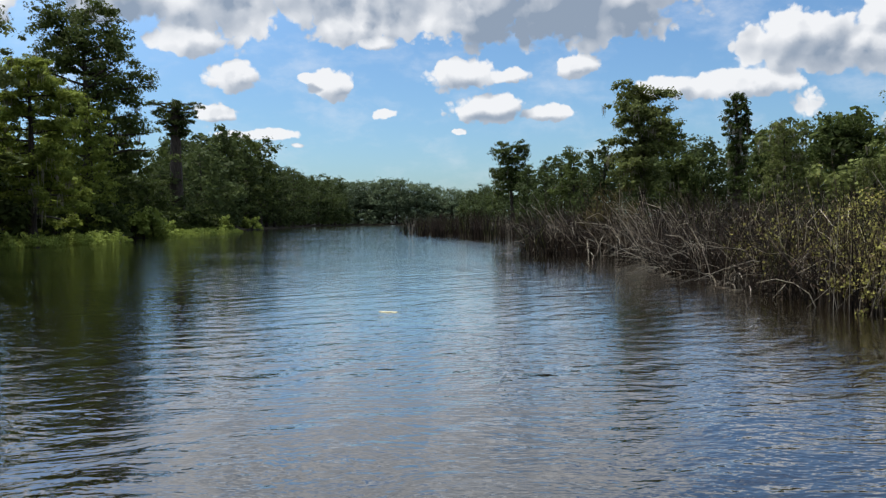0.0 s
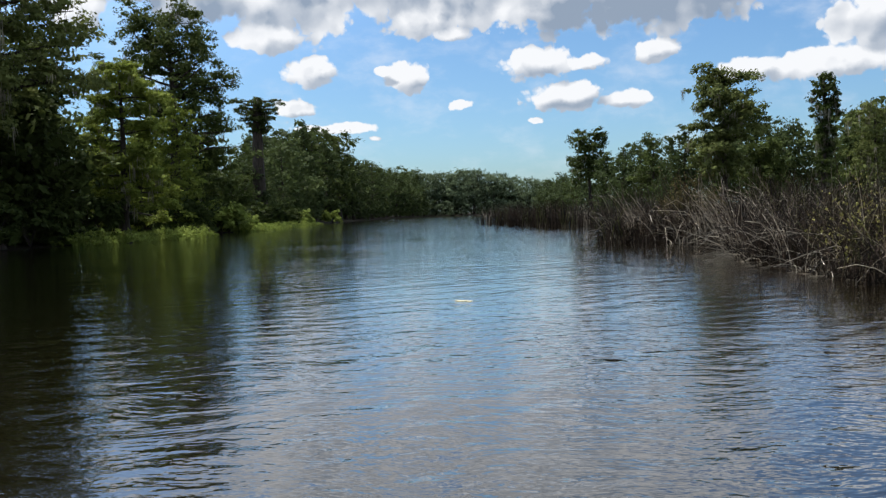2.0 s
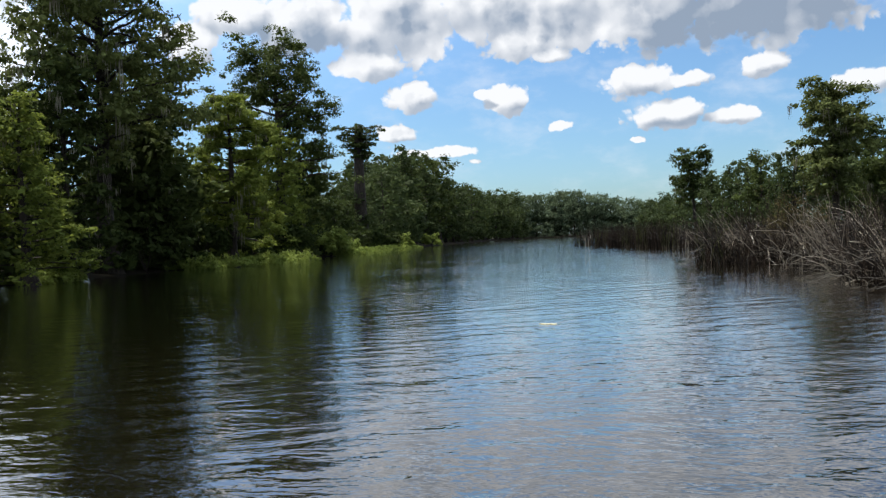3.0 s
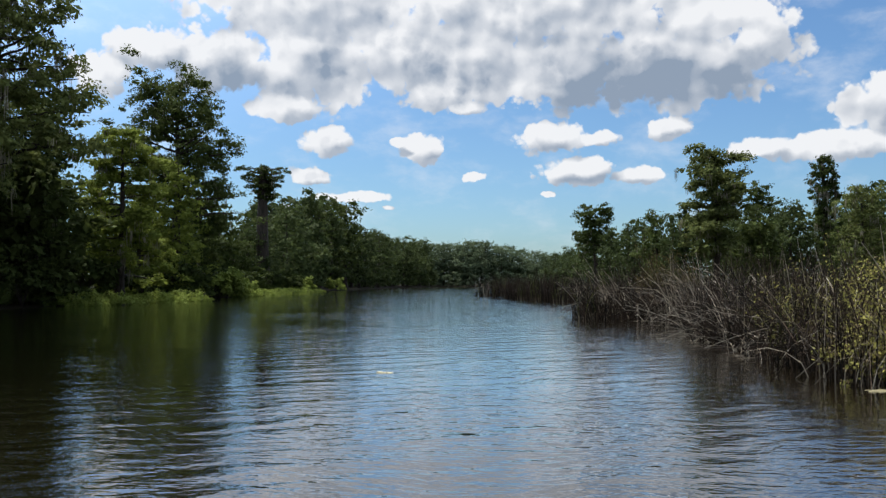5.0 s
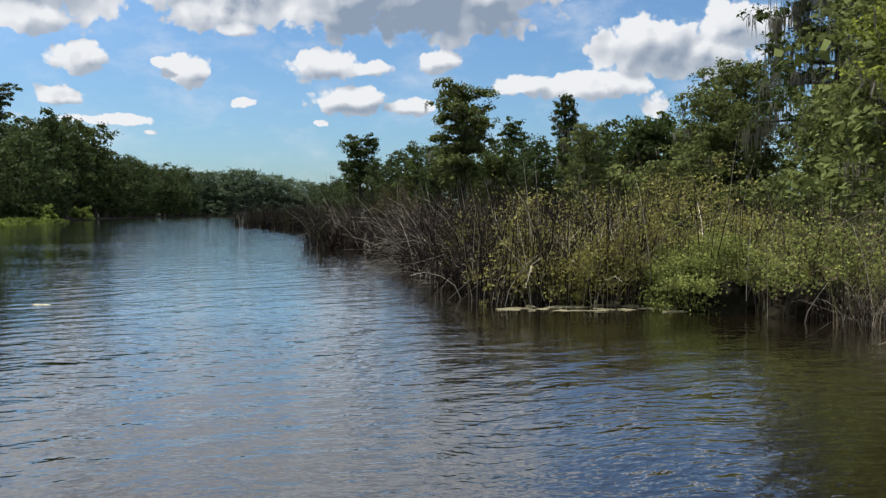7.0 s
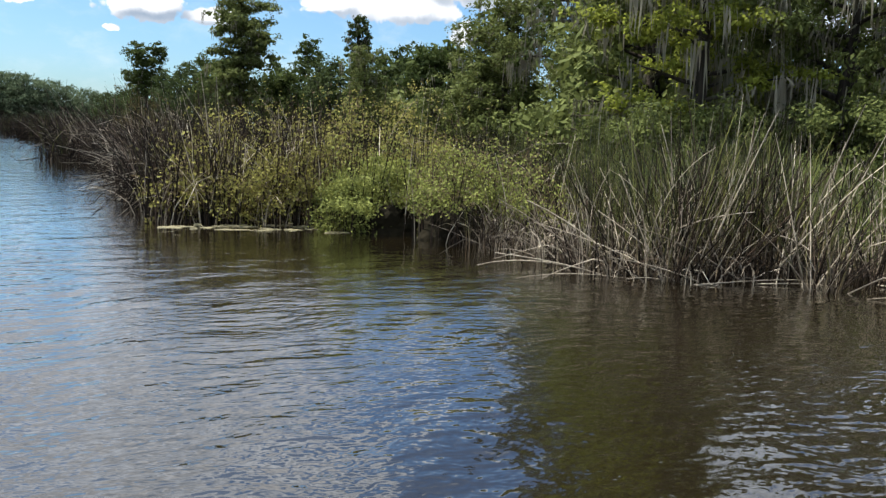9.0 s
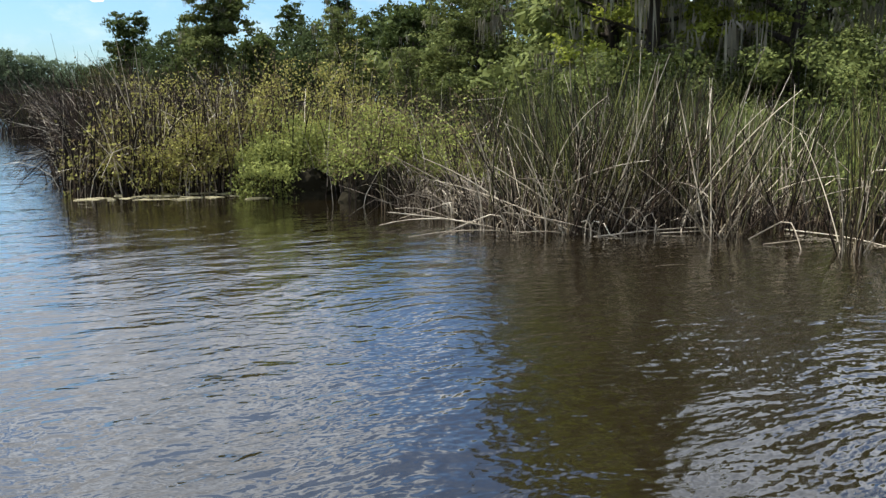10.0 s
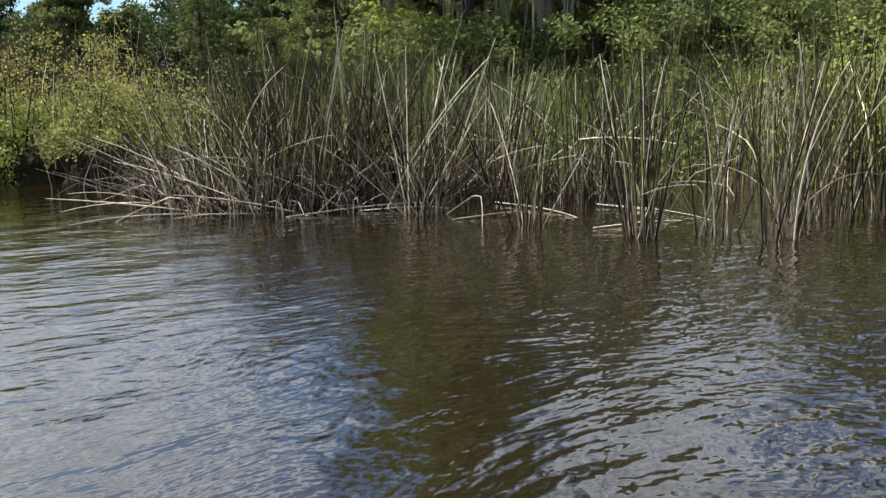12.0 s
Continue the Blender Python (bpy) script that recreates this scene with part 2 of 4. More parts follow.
def ripple(step):
    """Height of the ripples a small step away: long swell, wavelets and fine chop."""
    at = n.vec("ADD", flow, step)
    chop = n.math("MULTIPLY", n.noise(n.vec("MULTIPLY", at, (5.5, 10.5, 1.0)), 1.0, 2, 0.55), 0.0120)
    wavelet = n.math("MULTIPLY", n.noise(n.vec("MULTIPLY", at, (1.6, 3.8, 1.0)), 1.0, 2, 0.45), 0.019)
    turned = n.add("ShaderNodeVectorRotate", {"rotation_type": "Z_AXIS"}, Vector=at, Angle=radians(-32)).outputs[0]      # the boat's wake runs slantwise
    swell = n.math("MULTIPLY", n.noise(n.vec("MULTIPLY", turned, (0.30, 1.9, 1.0)), 1.0, 1, 0.4), 0.034)
    return n.math("ADD", n.math("ADD", chop, wavelet), swell)


patches = n.noise(n.vec("MULTIPLY", where, (0.05, 0.16, 1.0)), 1.0, 2, 0.5)
calm = n.math("MULTIPLY", n.ramp(patches, 0.36, 0.62, 0.68, 1.0), n.math("MULTIPLY_ADD", n.math("MULTIPLY", n.ramp(along, 6.0, 0.5), n.ramp(aside, 2.5, 7.0)), 0.7, n.ramp(along, 16.0, 5.0, 0.68, 0.86)))      # the boat stirs the near water
level, STEP = ripple((0, 0, 0)), 0.02
slope_x = n.math("MULTIPLY", n.math("DIVIDE", n.math("SUBTRACT", level, ripple((STEP, 0, 0))), STEP), calm)
slope_y = n.math("MULTIPLY", n.math("DIVIDE", n.math("SUBTRACT", level, ripple((0, STEP, 0))), STEP), calm)
n.put(b, "Roughness", n.ramp(along, 12.0, 110.0, 0.045, 0.12))
facet = n.vec("NORMALIZE", n.add("ShaderNodeCombineXYZ", None, X=slope_x, Y=slope_y, Z=1.0).outputs[0])
n.put(b, "Normal", facet)
n.put(b, "Coat Normal", facet)

# swamp soil, kept near-black because it also serves as the hollow's shade
m, n, b, out = material("wet_soil", 0.9, 0.08)
M["soil"] = m
where = n.add("ShaderNodeTexCoord").outputs["Object"]
f = n.noise(where, 1.5, 6)
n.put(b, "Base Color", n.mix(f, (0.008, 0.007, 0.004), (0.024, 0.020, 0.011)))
n.put(b, "Normal", n.add("ShaderNodeBump", None, Strength=0.6, Distance=0.05, Height=f).outputs[0])

m, n, b, out = material("algae_mat", 0.7, 0.3)
M["algae"] = m
where = n.add("ShaderNodeTexCoord").outputs["Object"]
f = n.noise(where, 9.0, 6, 0.65)
n.put(b, "Base Color", n.mix(f, (0.035, 0.030, 0.014), (0.33, 0.29, 0.16)))
n.put(b, "Normal", n.add("ShaderNodeBump", None, Strength=0.7, Distance=0.03, Height=f).outputs[0])


m, n, b, out = material("fallen_leaf", 0.6, 0.3)
M["fallen_leaf"] = m
n.put(b, "Base Color", n.mix(n.noise(n.add("ShaderNodeTexCoord").outputs["Object"], 60.0, 3), (0.30, 0.27, 0.14), (0.62, 0.58, 0.40)))


# ---- mesh tools ----
def mesh(name, geo, mat, smooth=False):
    """One mesh from (vertices, faces) pairs joined together."""
    vs, fs, base = [], [], 0
    for v, f in geo:
        v = np.asarray(v, float).reshape(-1, 3)
        vs.append(v)
        fs.extend((np.asarray(f) + base).tolist())
        base += len(v)
    me = bpy.data.meshes.new(name)
    me.from_pydata(np.concatenate(vs).tolist(), [], fs)
    me.materials.append(mat)
    if smooth:
        me.polygons.foreach_set("use_smooth", [True] * len(me.polygons))
    return me


def part(name, geo, mat, parent, label="", smooth=False):
    ob = new(name, mesh(name, geo, mat, smooth))
    ob.parent = parent
    if label:
        ob["label"] = label
    return ob


def tubes(P, R, sides=5):
    """Tapered tubes along many lines at once. P: tubes x steps x 3, R: tubes x steps."""
    P, R = np.asarray(P, float), np.asarray(R, float)
    S, K, _ = P.shape
    T = np.gradient(P, axis=1)
    T /= np.linalg.norm(T, axis=2, keepdims=True) + 1e-9
    mean = P[:, -1] - P[:, 0]
    mean /= np.linalg.norm(mean, axis=1, keepdims=True) + 1e-9
    ref = np.where(np.abs(mean[:, 2:3]) > 0.7, np.array([[1.0, 0.2, 0]]), np.array([[0, 0.1, 1.0]]))[:, None, :]
    A = np.cross(T, np.broadcast_to(ref, T.shape))
    A /= np.linalg.norm(A, axis=2, keepdims=True) + 1e-9
    B = np.cross(T, A)
    ang = np.arange(sides) * 2 * np.pi / sides
    V = P[:, :, None] + R[:, :, None, None] * (A[:, :, None] * np.cos(ang)[:, None] + B[:, :, None] * np.sin(ang)[:, None])
    s, k, j = np.meshgrid(np.arange(S), np.arange(K - 1), np.arange(sides), indexing="ij")
    at = lambda kk, jj: (s * K + kk) * sides + jj % sides
    F = np.stack([at(k, j), at(k, j + 1), at(k + 1, j + 1), at(k + 1, j)], -1).reshape(-1, 4)
    return V.reshape(-1, 3), F


def leaves(rng, C, length, width, flat=0.5, hang=0.0, out=None, loose=0.55):
    """A small diamond at each place in C. flat: how level the leaves lie; hang: how far they point down.
    out: the way from each leaf's clump outwards; with it the leaves face outwards and up, as far as loose lets them."""
    n = len(C)
    d = rng.normal(size=(n, 3))
    if out is None:
        d[:, 2] = d[:, 2] * (1 - flat) - hang * 2
        up = rng.normal(size=(n, 3)) * (1 - flat) + np.array([0, 0, 1.0]) * (0.15 + flat)
    else:
        face = out / (np.linalg.norm(out, axis=1, keepdims=True) + 1e-9)
        up = face * 0.7 + np.array([0, 0, 0.35 + 0.4 * flat]) + rng.normal(size=(n, 3)) * loose
        up /= np.linalg.norm(up, axis=1, keepdims=True) + 1e-9
        d -= up * np.sum(d * up, axis=1, keepdims=True)
        d[:, 2] -= hang
    d /= np.linalg.norm(d, axis=1, keepdims=True) + 1e-9
    s = np.cross(d, up)
    s /= np.linalg.norm(s, axis=1, keepdims=True) + 1e-9
    length = np.broadcast_to(np.asarray(length, float).reshape(-1, 1), (n, 1))
    width = np.broadcast_to(np.asarray(width, float).reshape(-1, 1), (n, 1))
    l = length * rng.uniform(0.6, 1.3, (n, 1))
    wd = width * rng.uniform(0.6, 1.3, (n, 1))
    V = np.stack([C - d * l / 2, C + s * wd / 2 + d * l * 0.1, C + d * l / 2, C - s * wd / 2 + d * l * 0.1], 1)
    F = np.arange(n * 4).reshape(-1, 4)
    return V.reshape(-1, 3), F


def crown_leaves(rng, cl, cs, count, leaf, flat, squash, sprays=4):
    """Leaves of a crown: sprays of small leaves round each clump of the limbs, over a close core of broader ones."""
    m = len(cl)
    own = np.repeat(np.arange(m), sprays)
    way = rng.normal(size=(m * sprays, 3))
    way /= np.linalg.norm(way, axis=1, keepdims=True)
    way[:, 2] = way[:, 2] * 0.8 + 0.15
    sc = cl[own] + way * cs[own, None] * rng.uniform(0.45, 1.0, (m * sprays, 1)) * np.array([1, 1, squash])
    sr = cs[own] * rng.uniform(0.28, 0.55, m * sprays)
    small = int(count * 0.84)
    idx = rng.choice(m * sprays, small, p=sr ** 2 / np.sum(sr ** 2))
    off = rng.normal(size=(small, 3))
    off = off / np.linalg.norm(off, axis=1, keepdims=True) * rng.uniform(0.2, 1.0, (small, 1)) ** 0.5
    C1 = sc[idx] + off * sr[idx, None] * np.array([1, 1, 0.35 + 0.65 * squash])
    o1 = off * 0.6 + (C1 - cl[own[idx]]) / cs[own[idx], None]
    core = count - small
    idx2 = rng.choice(m, core, p=cs ** 2 / np.sum(cs ** 2))
    off2 = rng.normal(size=(core, 3))
    off2 = off2 / np.linalg.norm(off2, axis=1, keepdims=True) * rng.uniform(0.1, 0.72, (core, 1))
    C2 = cl[idx2] + off2 * cs[idx2, None] * np.array([1, 1, squash])
    size = np.concatenate([np.full(small, leaf), np.full(core, leaf * (1.5 if leaf < 0.25 else 2.1))])
    return leaves(rng, np.concatenate([C1, C2]), size, size * 0.58, flat, 0.0, np.concatenate([o1, off2]))


def tree(name, seed, h, r0, lo, profile, limbs, rise, clump, count, leaf, mat, moss=0, lean=0.0, flat=0.6, own=False, drop=1.0, taper=0.86, label="", category="tree"):
    """A tree: tapered trunk with flared foot, limbs, crown of many small leaves, and hanging moss. own: each limb is a part of its own."""
    rng = np.random.default_rng(seed)
    top = new(name)
    K = 10
    u = np.linspace(0, 1, K)
    bend = rng.normal(size=(2,)) * 0.02 * h
    tp = np.stack([bend[0] * np.sin(u * 3) + lean * u ** 2 * h, bend[1] * np.sin(u * 2.3), u * h * 0.97 - 0.4], 1)
    tr = r0 * (1 - taper * u) * (1 + 1.1 * np.exp(-u * 22))
    part("trunk", [tubes(tp[None], tr[None], 9)], M["bark"], top, smooth=True)
    lp, lr, cl, cs = [], [], [], []
    for i in range(limbs):
        v = (i + rng.uniform(0.1, 0.9)) / limbs
        f = lo + (1 - lo) * v
        start = np.array([np.interp(f, u, tp[:, k]) for k in range(3)])
        a = i * 2.39996 + rng.normal() * 0.5
        ln = profile(v) * h * rng.uniform(0.6, 1.15)
        k = np.linspace(0, 1, 6)[:, None]
        out_ = np.array([math.cos(a), math.sin(a), 0])
        line = start + out_ * ln * k + np.array([0, 0, 1]) * ln * rise * (k - 0.35 * k ** 2) + np.cumsum(rng.normal(size=(6, 3)) * 0.035 * ln, 0) * k
        lp.append(line)
        lr.append(max(0.03, r0 * 0.34 * (1 - 0.6 * v)) * (1 - 0.85 * k[:, 0]))
        for q in (0.35, 0.6, 0.82, 1.0):
            if ln < clump * 1.5 and q < 0.8:
                continue
            c = np.array([np.interp(q, k[:, 0], line[:, j]) for j in range(3)])
            for _ in range(2 if q > 0.8 else 1):
                cl.append(c + rng.normal(size=3) * clump * np.array([0.5, 0.5, 0.25 if flat > 0.6 or flat < 0.25 else 0.6]))
                cs.append(clump * rng.uniform(0.55, 1.3))
    cl.append(tp[-1] + np.array([0, 0, 0.1])), cs.append(clump * 0.8)
    cl, cs = np.array(cl), np.array(cs)
    if own:
        for line, rad in zip(lp, lr):
            part("limb", [tubes(line[None], rad[None], 5)], M["bark"], top, smooth=True)
    else:
        tagged(part("branchwork", [tubes(np.array(lp)[:, [0, 2, 5]], np.array(lr)[:, [0, 2, 5]], 3)], M["bark"], top, smooth=True), kind="stuff")
    tagged(part("crown", [crown_leaves(rng, cl, cs, count, leaf, flat, 0.66 - 0.34 * flat)], mat, top), kind="stuff")
    if moss:
        many = max(12, moss // 4)
        idx = rng.choice(len(cl), many)
        base = cl[idx] + rng.normal(size=(many, 3)) * cs[idx, None] * np.array([0.35, 0.35, 0.12])
        ln = (0.2 + rng.random(many) ** 2.0) * 1.5 * drop
        k = np.linspace(0, 1, 3)
        strand = rng.integers(0, many, moss * 2)          # strands hang in bunches
        base, ln = base[strand] + rng.normal(size=(moss * 2, 3)) * np.array([0.17, 0.17, 0.08]), ln[strand] * rng.uniform(0.35, 1.1, moss * 2)
        moss = moss * 2
        MP = base[:, None] + np.stack([rng.normal(size=(moss, 1)) * 0.10 * k, rng.normal(size=(moss, 1)) * 0.10 * k, -ln[:, None] * k], -1)
        MR = (0.011 + 0.030 * rng.random((moss, 1))) * np.array([0.7, 1.0, 0.12])
        tagged(part("hanging_moss", [tubes(MP, MR, 3)], M["moss"], top, "grey-green hanging moss"), kind="stuff")
    top["full"] = float(h)
    return tagged(top, label, category)


def shrub(name, seed, r, h, count, leaf, mat, label, stems=9, lo=0.1):
    """A bush of thin stems with a ragged dome of leaves."""
    rng = np.random.default_rng(seed)
    top = new(name)
    a = rng.uniform(0, 2 * np.pi, stems)
    reach = rng.uniform(0.3, 0.9, stems) * r
    k = np.linspace(0, 1, 5)
    P = np.stack([np.cos(a)[:, None] * reach[:, None] * k, np.sin(a)[:, None] * reach[:, None] * k, (h * rng.uniform(0.6, 0.95, (stems, 1))) * k ** 0.8 - 0.15], -1)
    P += np.cumsum(rng.normal(size=P.shape) * 0.03 * r, 1) * k[None, :, None]
    tagged(part("stem", [tubes(P, 0.012 * h * (1.1 - k)[None].repeat(stems, 0), 4)], M["bark"], top), kind="stuff")
    n = 26
    t = rng.uniform(0, 2 * np.pi, n)
    z = rng.uniform(lo, 1, n)
    rad = r * np.sqrt(np.clip(1 - (z - 0.25) ** 2 / 0.7, 0.05, 1)) * rng.uniform(0.35, 0.95, n)
    cl = np.stack([np.cos(t) * rad, np.sin(t) * rad, z * h * 0.88], 1)
    cs = rng.uniform(0.16, 0.34, n) * (r + h) * 0.6
    tagged(part("foliage", [crown_leaves(rng, cl, cs, count, leaf, 0.3, 0.7, 3)], mat, top), kind="stuff")
    top["full"] = float(h)
    return tagged(top, label, "shrub")


def woods(name, seed, line, depth, h, clumps, count, leaf, mat, label):
    """A far wood's mass of leaves along a line of (x, y) points, with an uneven top."""
    rng = np.random.default_rng(seed)
    line = np.array(line, float)
    seg = np.linalg.norm(np.diff(line, axis=0), axis=1)
    acc = np.concatenate([[0], np.cumsum(seg)])
    s = rng.uniform(0, acc[-1], clumps)
    p = np.stack([np.interp(s, acc, line[:, k]) for k in range(2)], 1)
    p += (rng.uniform(0, 1, (clumps, 1)) * np.array(depth))
    top = h * (0.78 + 0.12 * np.sin(s * 0.31 + seed) + 0.10 * np.sin(s * 0.83 + 2 * seed) + 0.05 * rng.normal(size=clumps))
    z = top * rng.uniform(0.03, 1.0, clumps) ** 0.75
    cs = rng.uniform(1.2, 2.6, clumps) * h / 16
    cl = np.concatenate([p, z[:, None]], 1)
    idx = rng.choice(clumps, count)
    off = rng.normal(size=(count, 3))
    off = off / np.linalg.norm(off, axis=1, keepdims=True) * rng.uniform(0.3, 1, (count, 1)) ** 0.5
    C = cl[idx] + off * cs[idx, None] * np.array([1, 1, 0.7])
    C[:, 2] = np.maximum(C[:, 2], 0.1 + rng.uniform(0, 0.5, count))
    ob = new(name, mesh(name, [leaves(rng, C, leaf, leaf * 0.6, 0.3, 0.0, off, 0.4)], mat))
    return tagged(ob, label, "trees", kind="stuff")


# ---- ground and water ----
LEFT = [(-60, -33), (20, -33), (42, -34), (60, -34.5), (78, -33), (112, -36.5), (170, -43), (240, -46), (330, -48), (385, -40), (395, 30), (3000, 30)]
RIGHT = [(-60, 60), (-5, 46), (5, 36), (10, 26), (18, 20), (30, 16), (40, 13), (70, 11), (120, 8), (200, 12), (330, 12), (372, 0), (392, -30), (3000, -30)]


def shore(side, y):
    return np.interp(y, [p[0] for p in side], [p[1] for p in side])


xs = np.unique(np.concatenate([np.linspace(-3000, -100, 12), np.linspace(-100, 100, 101), np.linspace(100, 3000, 12)]))
ys = np.unique(np.concatenate([np.linspace(-3000, -60, 10), np.linspace(-60, 440, 126), np.linspace(440, 3000, 12)]))
X, Y = np.meshgrid(xs, ys)
inland = np.maximum(shore(LEFT, Y) - X, X - shore(RIGHT, Y))
Z = np.clip(inland * 0.10, -1.2, 0.5)
Z += 0.05 * np.sin(X * 0.7 + np.sin(Y * 0.3) * 2) * np.sin(Y * 0.5)
nx = len(xs)
i, j = np.meshgrid(np.arange(nx - 1), np.arange(len(ys) - 1))
F = np.stack([j * nx + i, j * nx + i + 1, (j + 1) * nx + i + 1, (j + 1) * nx + i], -1).reshape(-1, 4)
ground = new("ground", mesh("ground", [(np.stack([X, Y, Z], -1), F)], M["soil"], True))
tagged(ground, "dark wet swamp soil under the trees and river", "ground", kind="structure")
W = 2900.0
water = new("water", mesh("water", [([(-W, -W, 0), (W, -W, 0), (W, W, 0), (-W, W, 0)], [(0, 1, 2, 3)])], M["water"]))
tagged(water, "dark tannin-brown river water with fine ripples", "water", kind="structure")

# ---- trees ----
cone = lambda v: 0.26 * (1 - v) ** 0.8 + 0.03
round_top = lambda v: 0.30 * math.sin(math.pi * min(1, 0.18 + 0.75 * v)) + 0.03
tall_open = lambda v: 0.17 + 0.05 * math.sin(7 * v) - 0.06 * v

LIB = {
    "cypress_a": tree("cypress_tree", 1, 15, 0.36, 0.06, cone, 52, 0.08, 0.85, 7500, 0.31, M["cypress_light"], 60, label="light green bald cypress with layered feathery branches"),
    "cypress_b": tree("cypress_tree", 2, 20, 0.45, 0.12, lambda v: 0.22 - 0.10 * v, 56, 0.2, 1.05, 8500, 0.40, M["cypress"], 300, label="tall dark green cypress hung with grey moss"),
    "broad_a": tree("broadleaf_tree", 4, 14, 0.32, 0.05, round_top, 50, 0.45, 1.25, 5200, 0.52, M["broad"], 60, flat=0.2, label="dense dark green broadleaf swamp tree"),
    "broad_b": tree("broadleaf_tree", 5, 12, 0.28, 0.04, round_top, 46, 0.5, 1.2, 5000, 0.52, M["cypress"], 0, flat=0.25, label="rounded green broadleaf tree at the water's edge"),
    "fine_a": tree("broadleaf_tree", 24, 14, 0.32, 0.05, round_top, 56, 0.45, 1.15, 9000, 0.29, M["cypress_mid"], 120, flat=0.3, label="leafy swamp tree hung with a little moss"),
    "fine_b": tree("cypress_tree", 25, 15, 0.36, 0.08, lambda v: 0.26 - 0.13 * v, 56, 0.2, 1.05, 9000, 0.29, M["cypress_mid"], 240, flat=0.6, drop=1.3, label="green cypress with moss at the edge of the marsh"),
    "far_a": tree("broadleaf_tree", 14, 16, 0.35, 0.05, round_top, 26, 0.5, 1.9, 2400, 0.62, M["far"], 0, flat=0.2, label="distant dense green swamp tree"),
    "far_b": tree("cypress_tree", 15, 18, 0.40, 0.08, cone, 44, 0.15, 1.5, 2900, 0.66, M["far"], 0, flat=0.45, label="distant pointed green cypress"),
    "far_c": tree("cypress_tree", 16, 19, 0.42, 0.25, tall_open, 34, 0.3, 1.6, 2900, 0.62, M["cypress"], 120, flat=0.45, label="distant tall cypress with an open ragged crown"),
    "hazed_a": tree("broadleaf_tree", 17, 18, 0.4, 0.05, round_top, 26, 0.5, 2.1, 2500, 0.68, M["distant"], 0, flat=0.2, label="distant green tree on the far shore"),
    "shrub": shrub("shrub", 20, 2.4, 3.4, 1000, 0.45, M["broad"], "dark green leafy shrub on the bank"),
    "shrub_fine": shrub("shrub", 22, 2.4, 3.2, 3600, 0.16, M["cypress_mid"], "green leafy shrub at the edge of the marsh"),
    "shrub_low": shrub("shrub", 23, 2.2, 2.3, 8000, 0.09, M["cypress_mid"], "green leafy undergrowth below the mossy trees"),
    "shrub_light": shrub("shrub", 21, 2.0, 2.4, 2000, 0.30, M["marsh"], "bright green leafy shrub leaning over the water"),
}
home = dict.fromkeys(LIB, False)


def plant(kind, x, y, height=None, turn=None, z=0.15, wide=1.0):
    """Stands a plant of the library at (x, y); the first takes the original."""
    ob = LIB[kind]
    rng = random.Random(int(x * 131 + y * 17))
    s = (height or ob["full"] * rng.uniform(0.85, 1.12)) / ob["full"]
    turn = rng.uniform(0, 360) if turn is None else turn
    m = pose(x, y, z, 0, 0, turn) @ Matrix.Diagonal((s * wide * rng.uniform(0.92, 1.08), s * wide * rng.uniform(0.92, 1.08), s, 1))
    if not home[kind]:
        home[kind] = True
        ob.matrix_basis = m
        return ob
    return copy_thing(ob, m @ Matrix.Diagonal((1 / ob.scale[0], 1 / ob.scale[1], 1 / ob.scale[2], 1)))


def stand(ob, x, y, turn=0.0, z=0.1):
    ob.matrix_basis = pose(x, y, z, 0, 0, turn)
    return ob


# single trees of the left bank
stand(tree("cypress_tree", 31, 21.5, 1.25, 0.74, lambda v: 0.05 + 0.19 * v * v, 36, 0.04, 0.7, 9000, 0.26, M["cypress"], 120, own=True, flat=0.85, taper=0.5,
           label="old bare-trunked cypress with a flat umbrella crown"), -41.5, 131, 40)
stand(tree("cypress_tree", 32, 25.8, 0.70, 0.36, lambda v: 0.33 - 0.17 * v, 58, 0.34, 1.45, 34000, 0.29, M["cypress"], 260, own=True, flat=0.6,
           label="big dark cypress with spreading bare-ended limbs"), -39.5, 92, 15)
stand(tree("cypress_tree", 33, 15.6, 0.42, 0.16, lambda v: 0.30 - 0.17 * v, 34, 0.06, 0.95, 24000, 0.25, M["cypress_light"], 320, own=True, flat=0.9,
           label="light green cypress with flat layered branches and moss"), -33.6, 68, 70)
stand(tree("cypress_tree", 34, 28, 0.65, 0.34, lambda v: 0.24 - 0.08 * v, 60, 0.30, 1.4, 32000, 0.31, M["cypress_mid"], 700, own=True, flat=0.3, drop=1.6,
           label="tall cypress heavily hung with grey moss"), -36.0, 53, 200)
plant("cypress_a", -35.0, 83, 14.5)
plant("cypress_b", -35.2, 48, 15)
plant("cypress_a", -32.0, 40, 10.5, wide=1.2)
plant("cypress_b", -37.5, 62, 17)
plant("broad_b", -36.5, 60, 12)
rng = random.Random(5)
for y in range(24, 126, 8):                      # left bank, water's edge and behind
    for depth in (3.0, 8.0):
        kind = rng.choice(["broad_a", "broad_b", "cypress_a", "broad_a", "cypress_b"] if depth < 5 else ["far_a", "far_a", "far_c"])
        plant(kind, float(shore(LEFT, y)) - depth - rng.uniform(0, 2), y + rng.uniform(-2, 2), rng.uniform(9.5, 13) - (2.5 if y > 95 else 0))
for y in range(26, 170, 5):
    plant("shrub", float(shore(LEFT, y)) - rng.uniform(0.6, 2.2), y + rng.uniform(-1, 1), rng.uniform(2.2, 4.0))
for y, h in ((92, 3.6), (96, 2.8), (101, 2.4), (107, 2.0), (150, 3), (190, 3)):
    plant("shrub_light", float(shore(LEFT, y)) + 0.4, y, h)
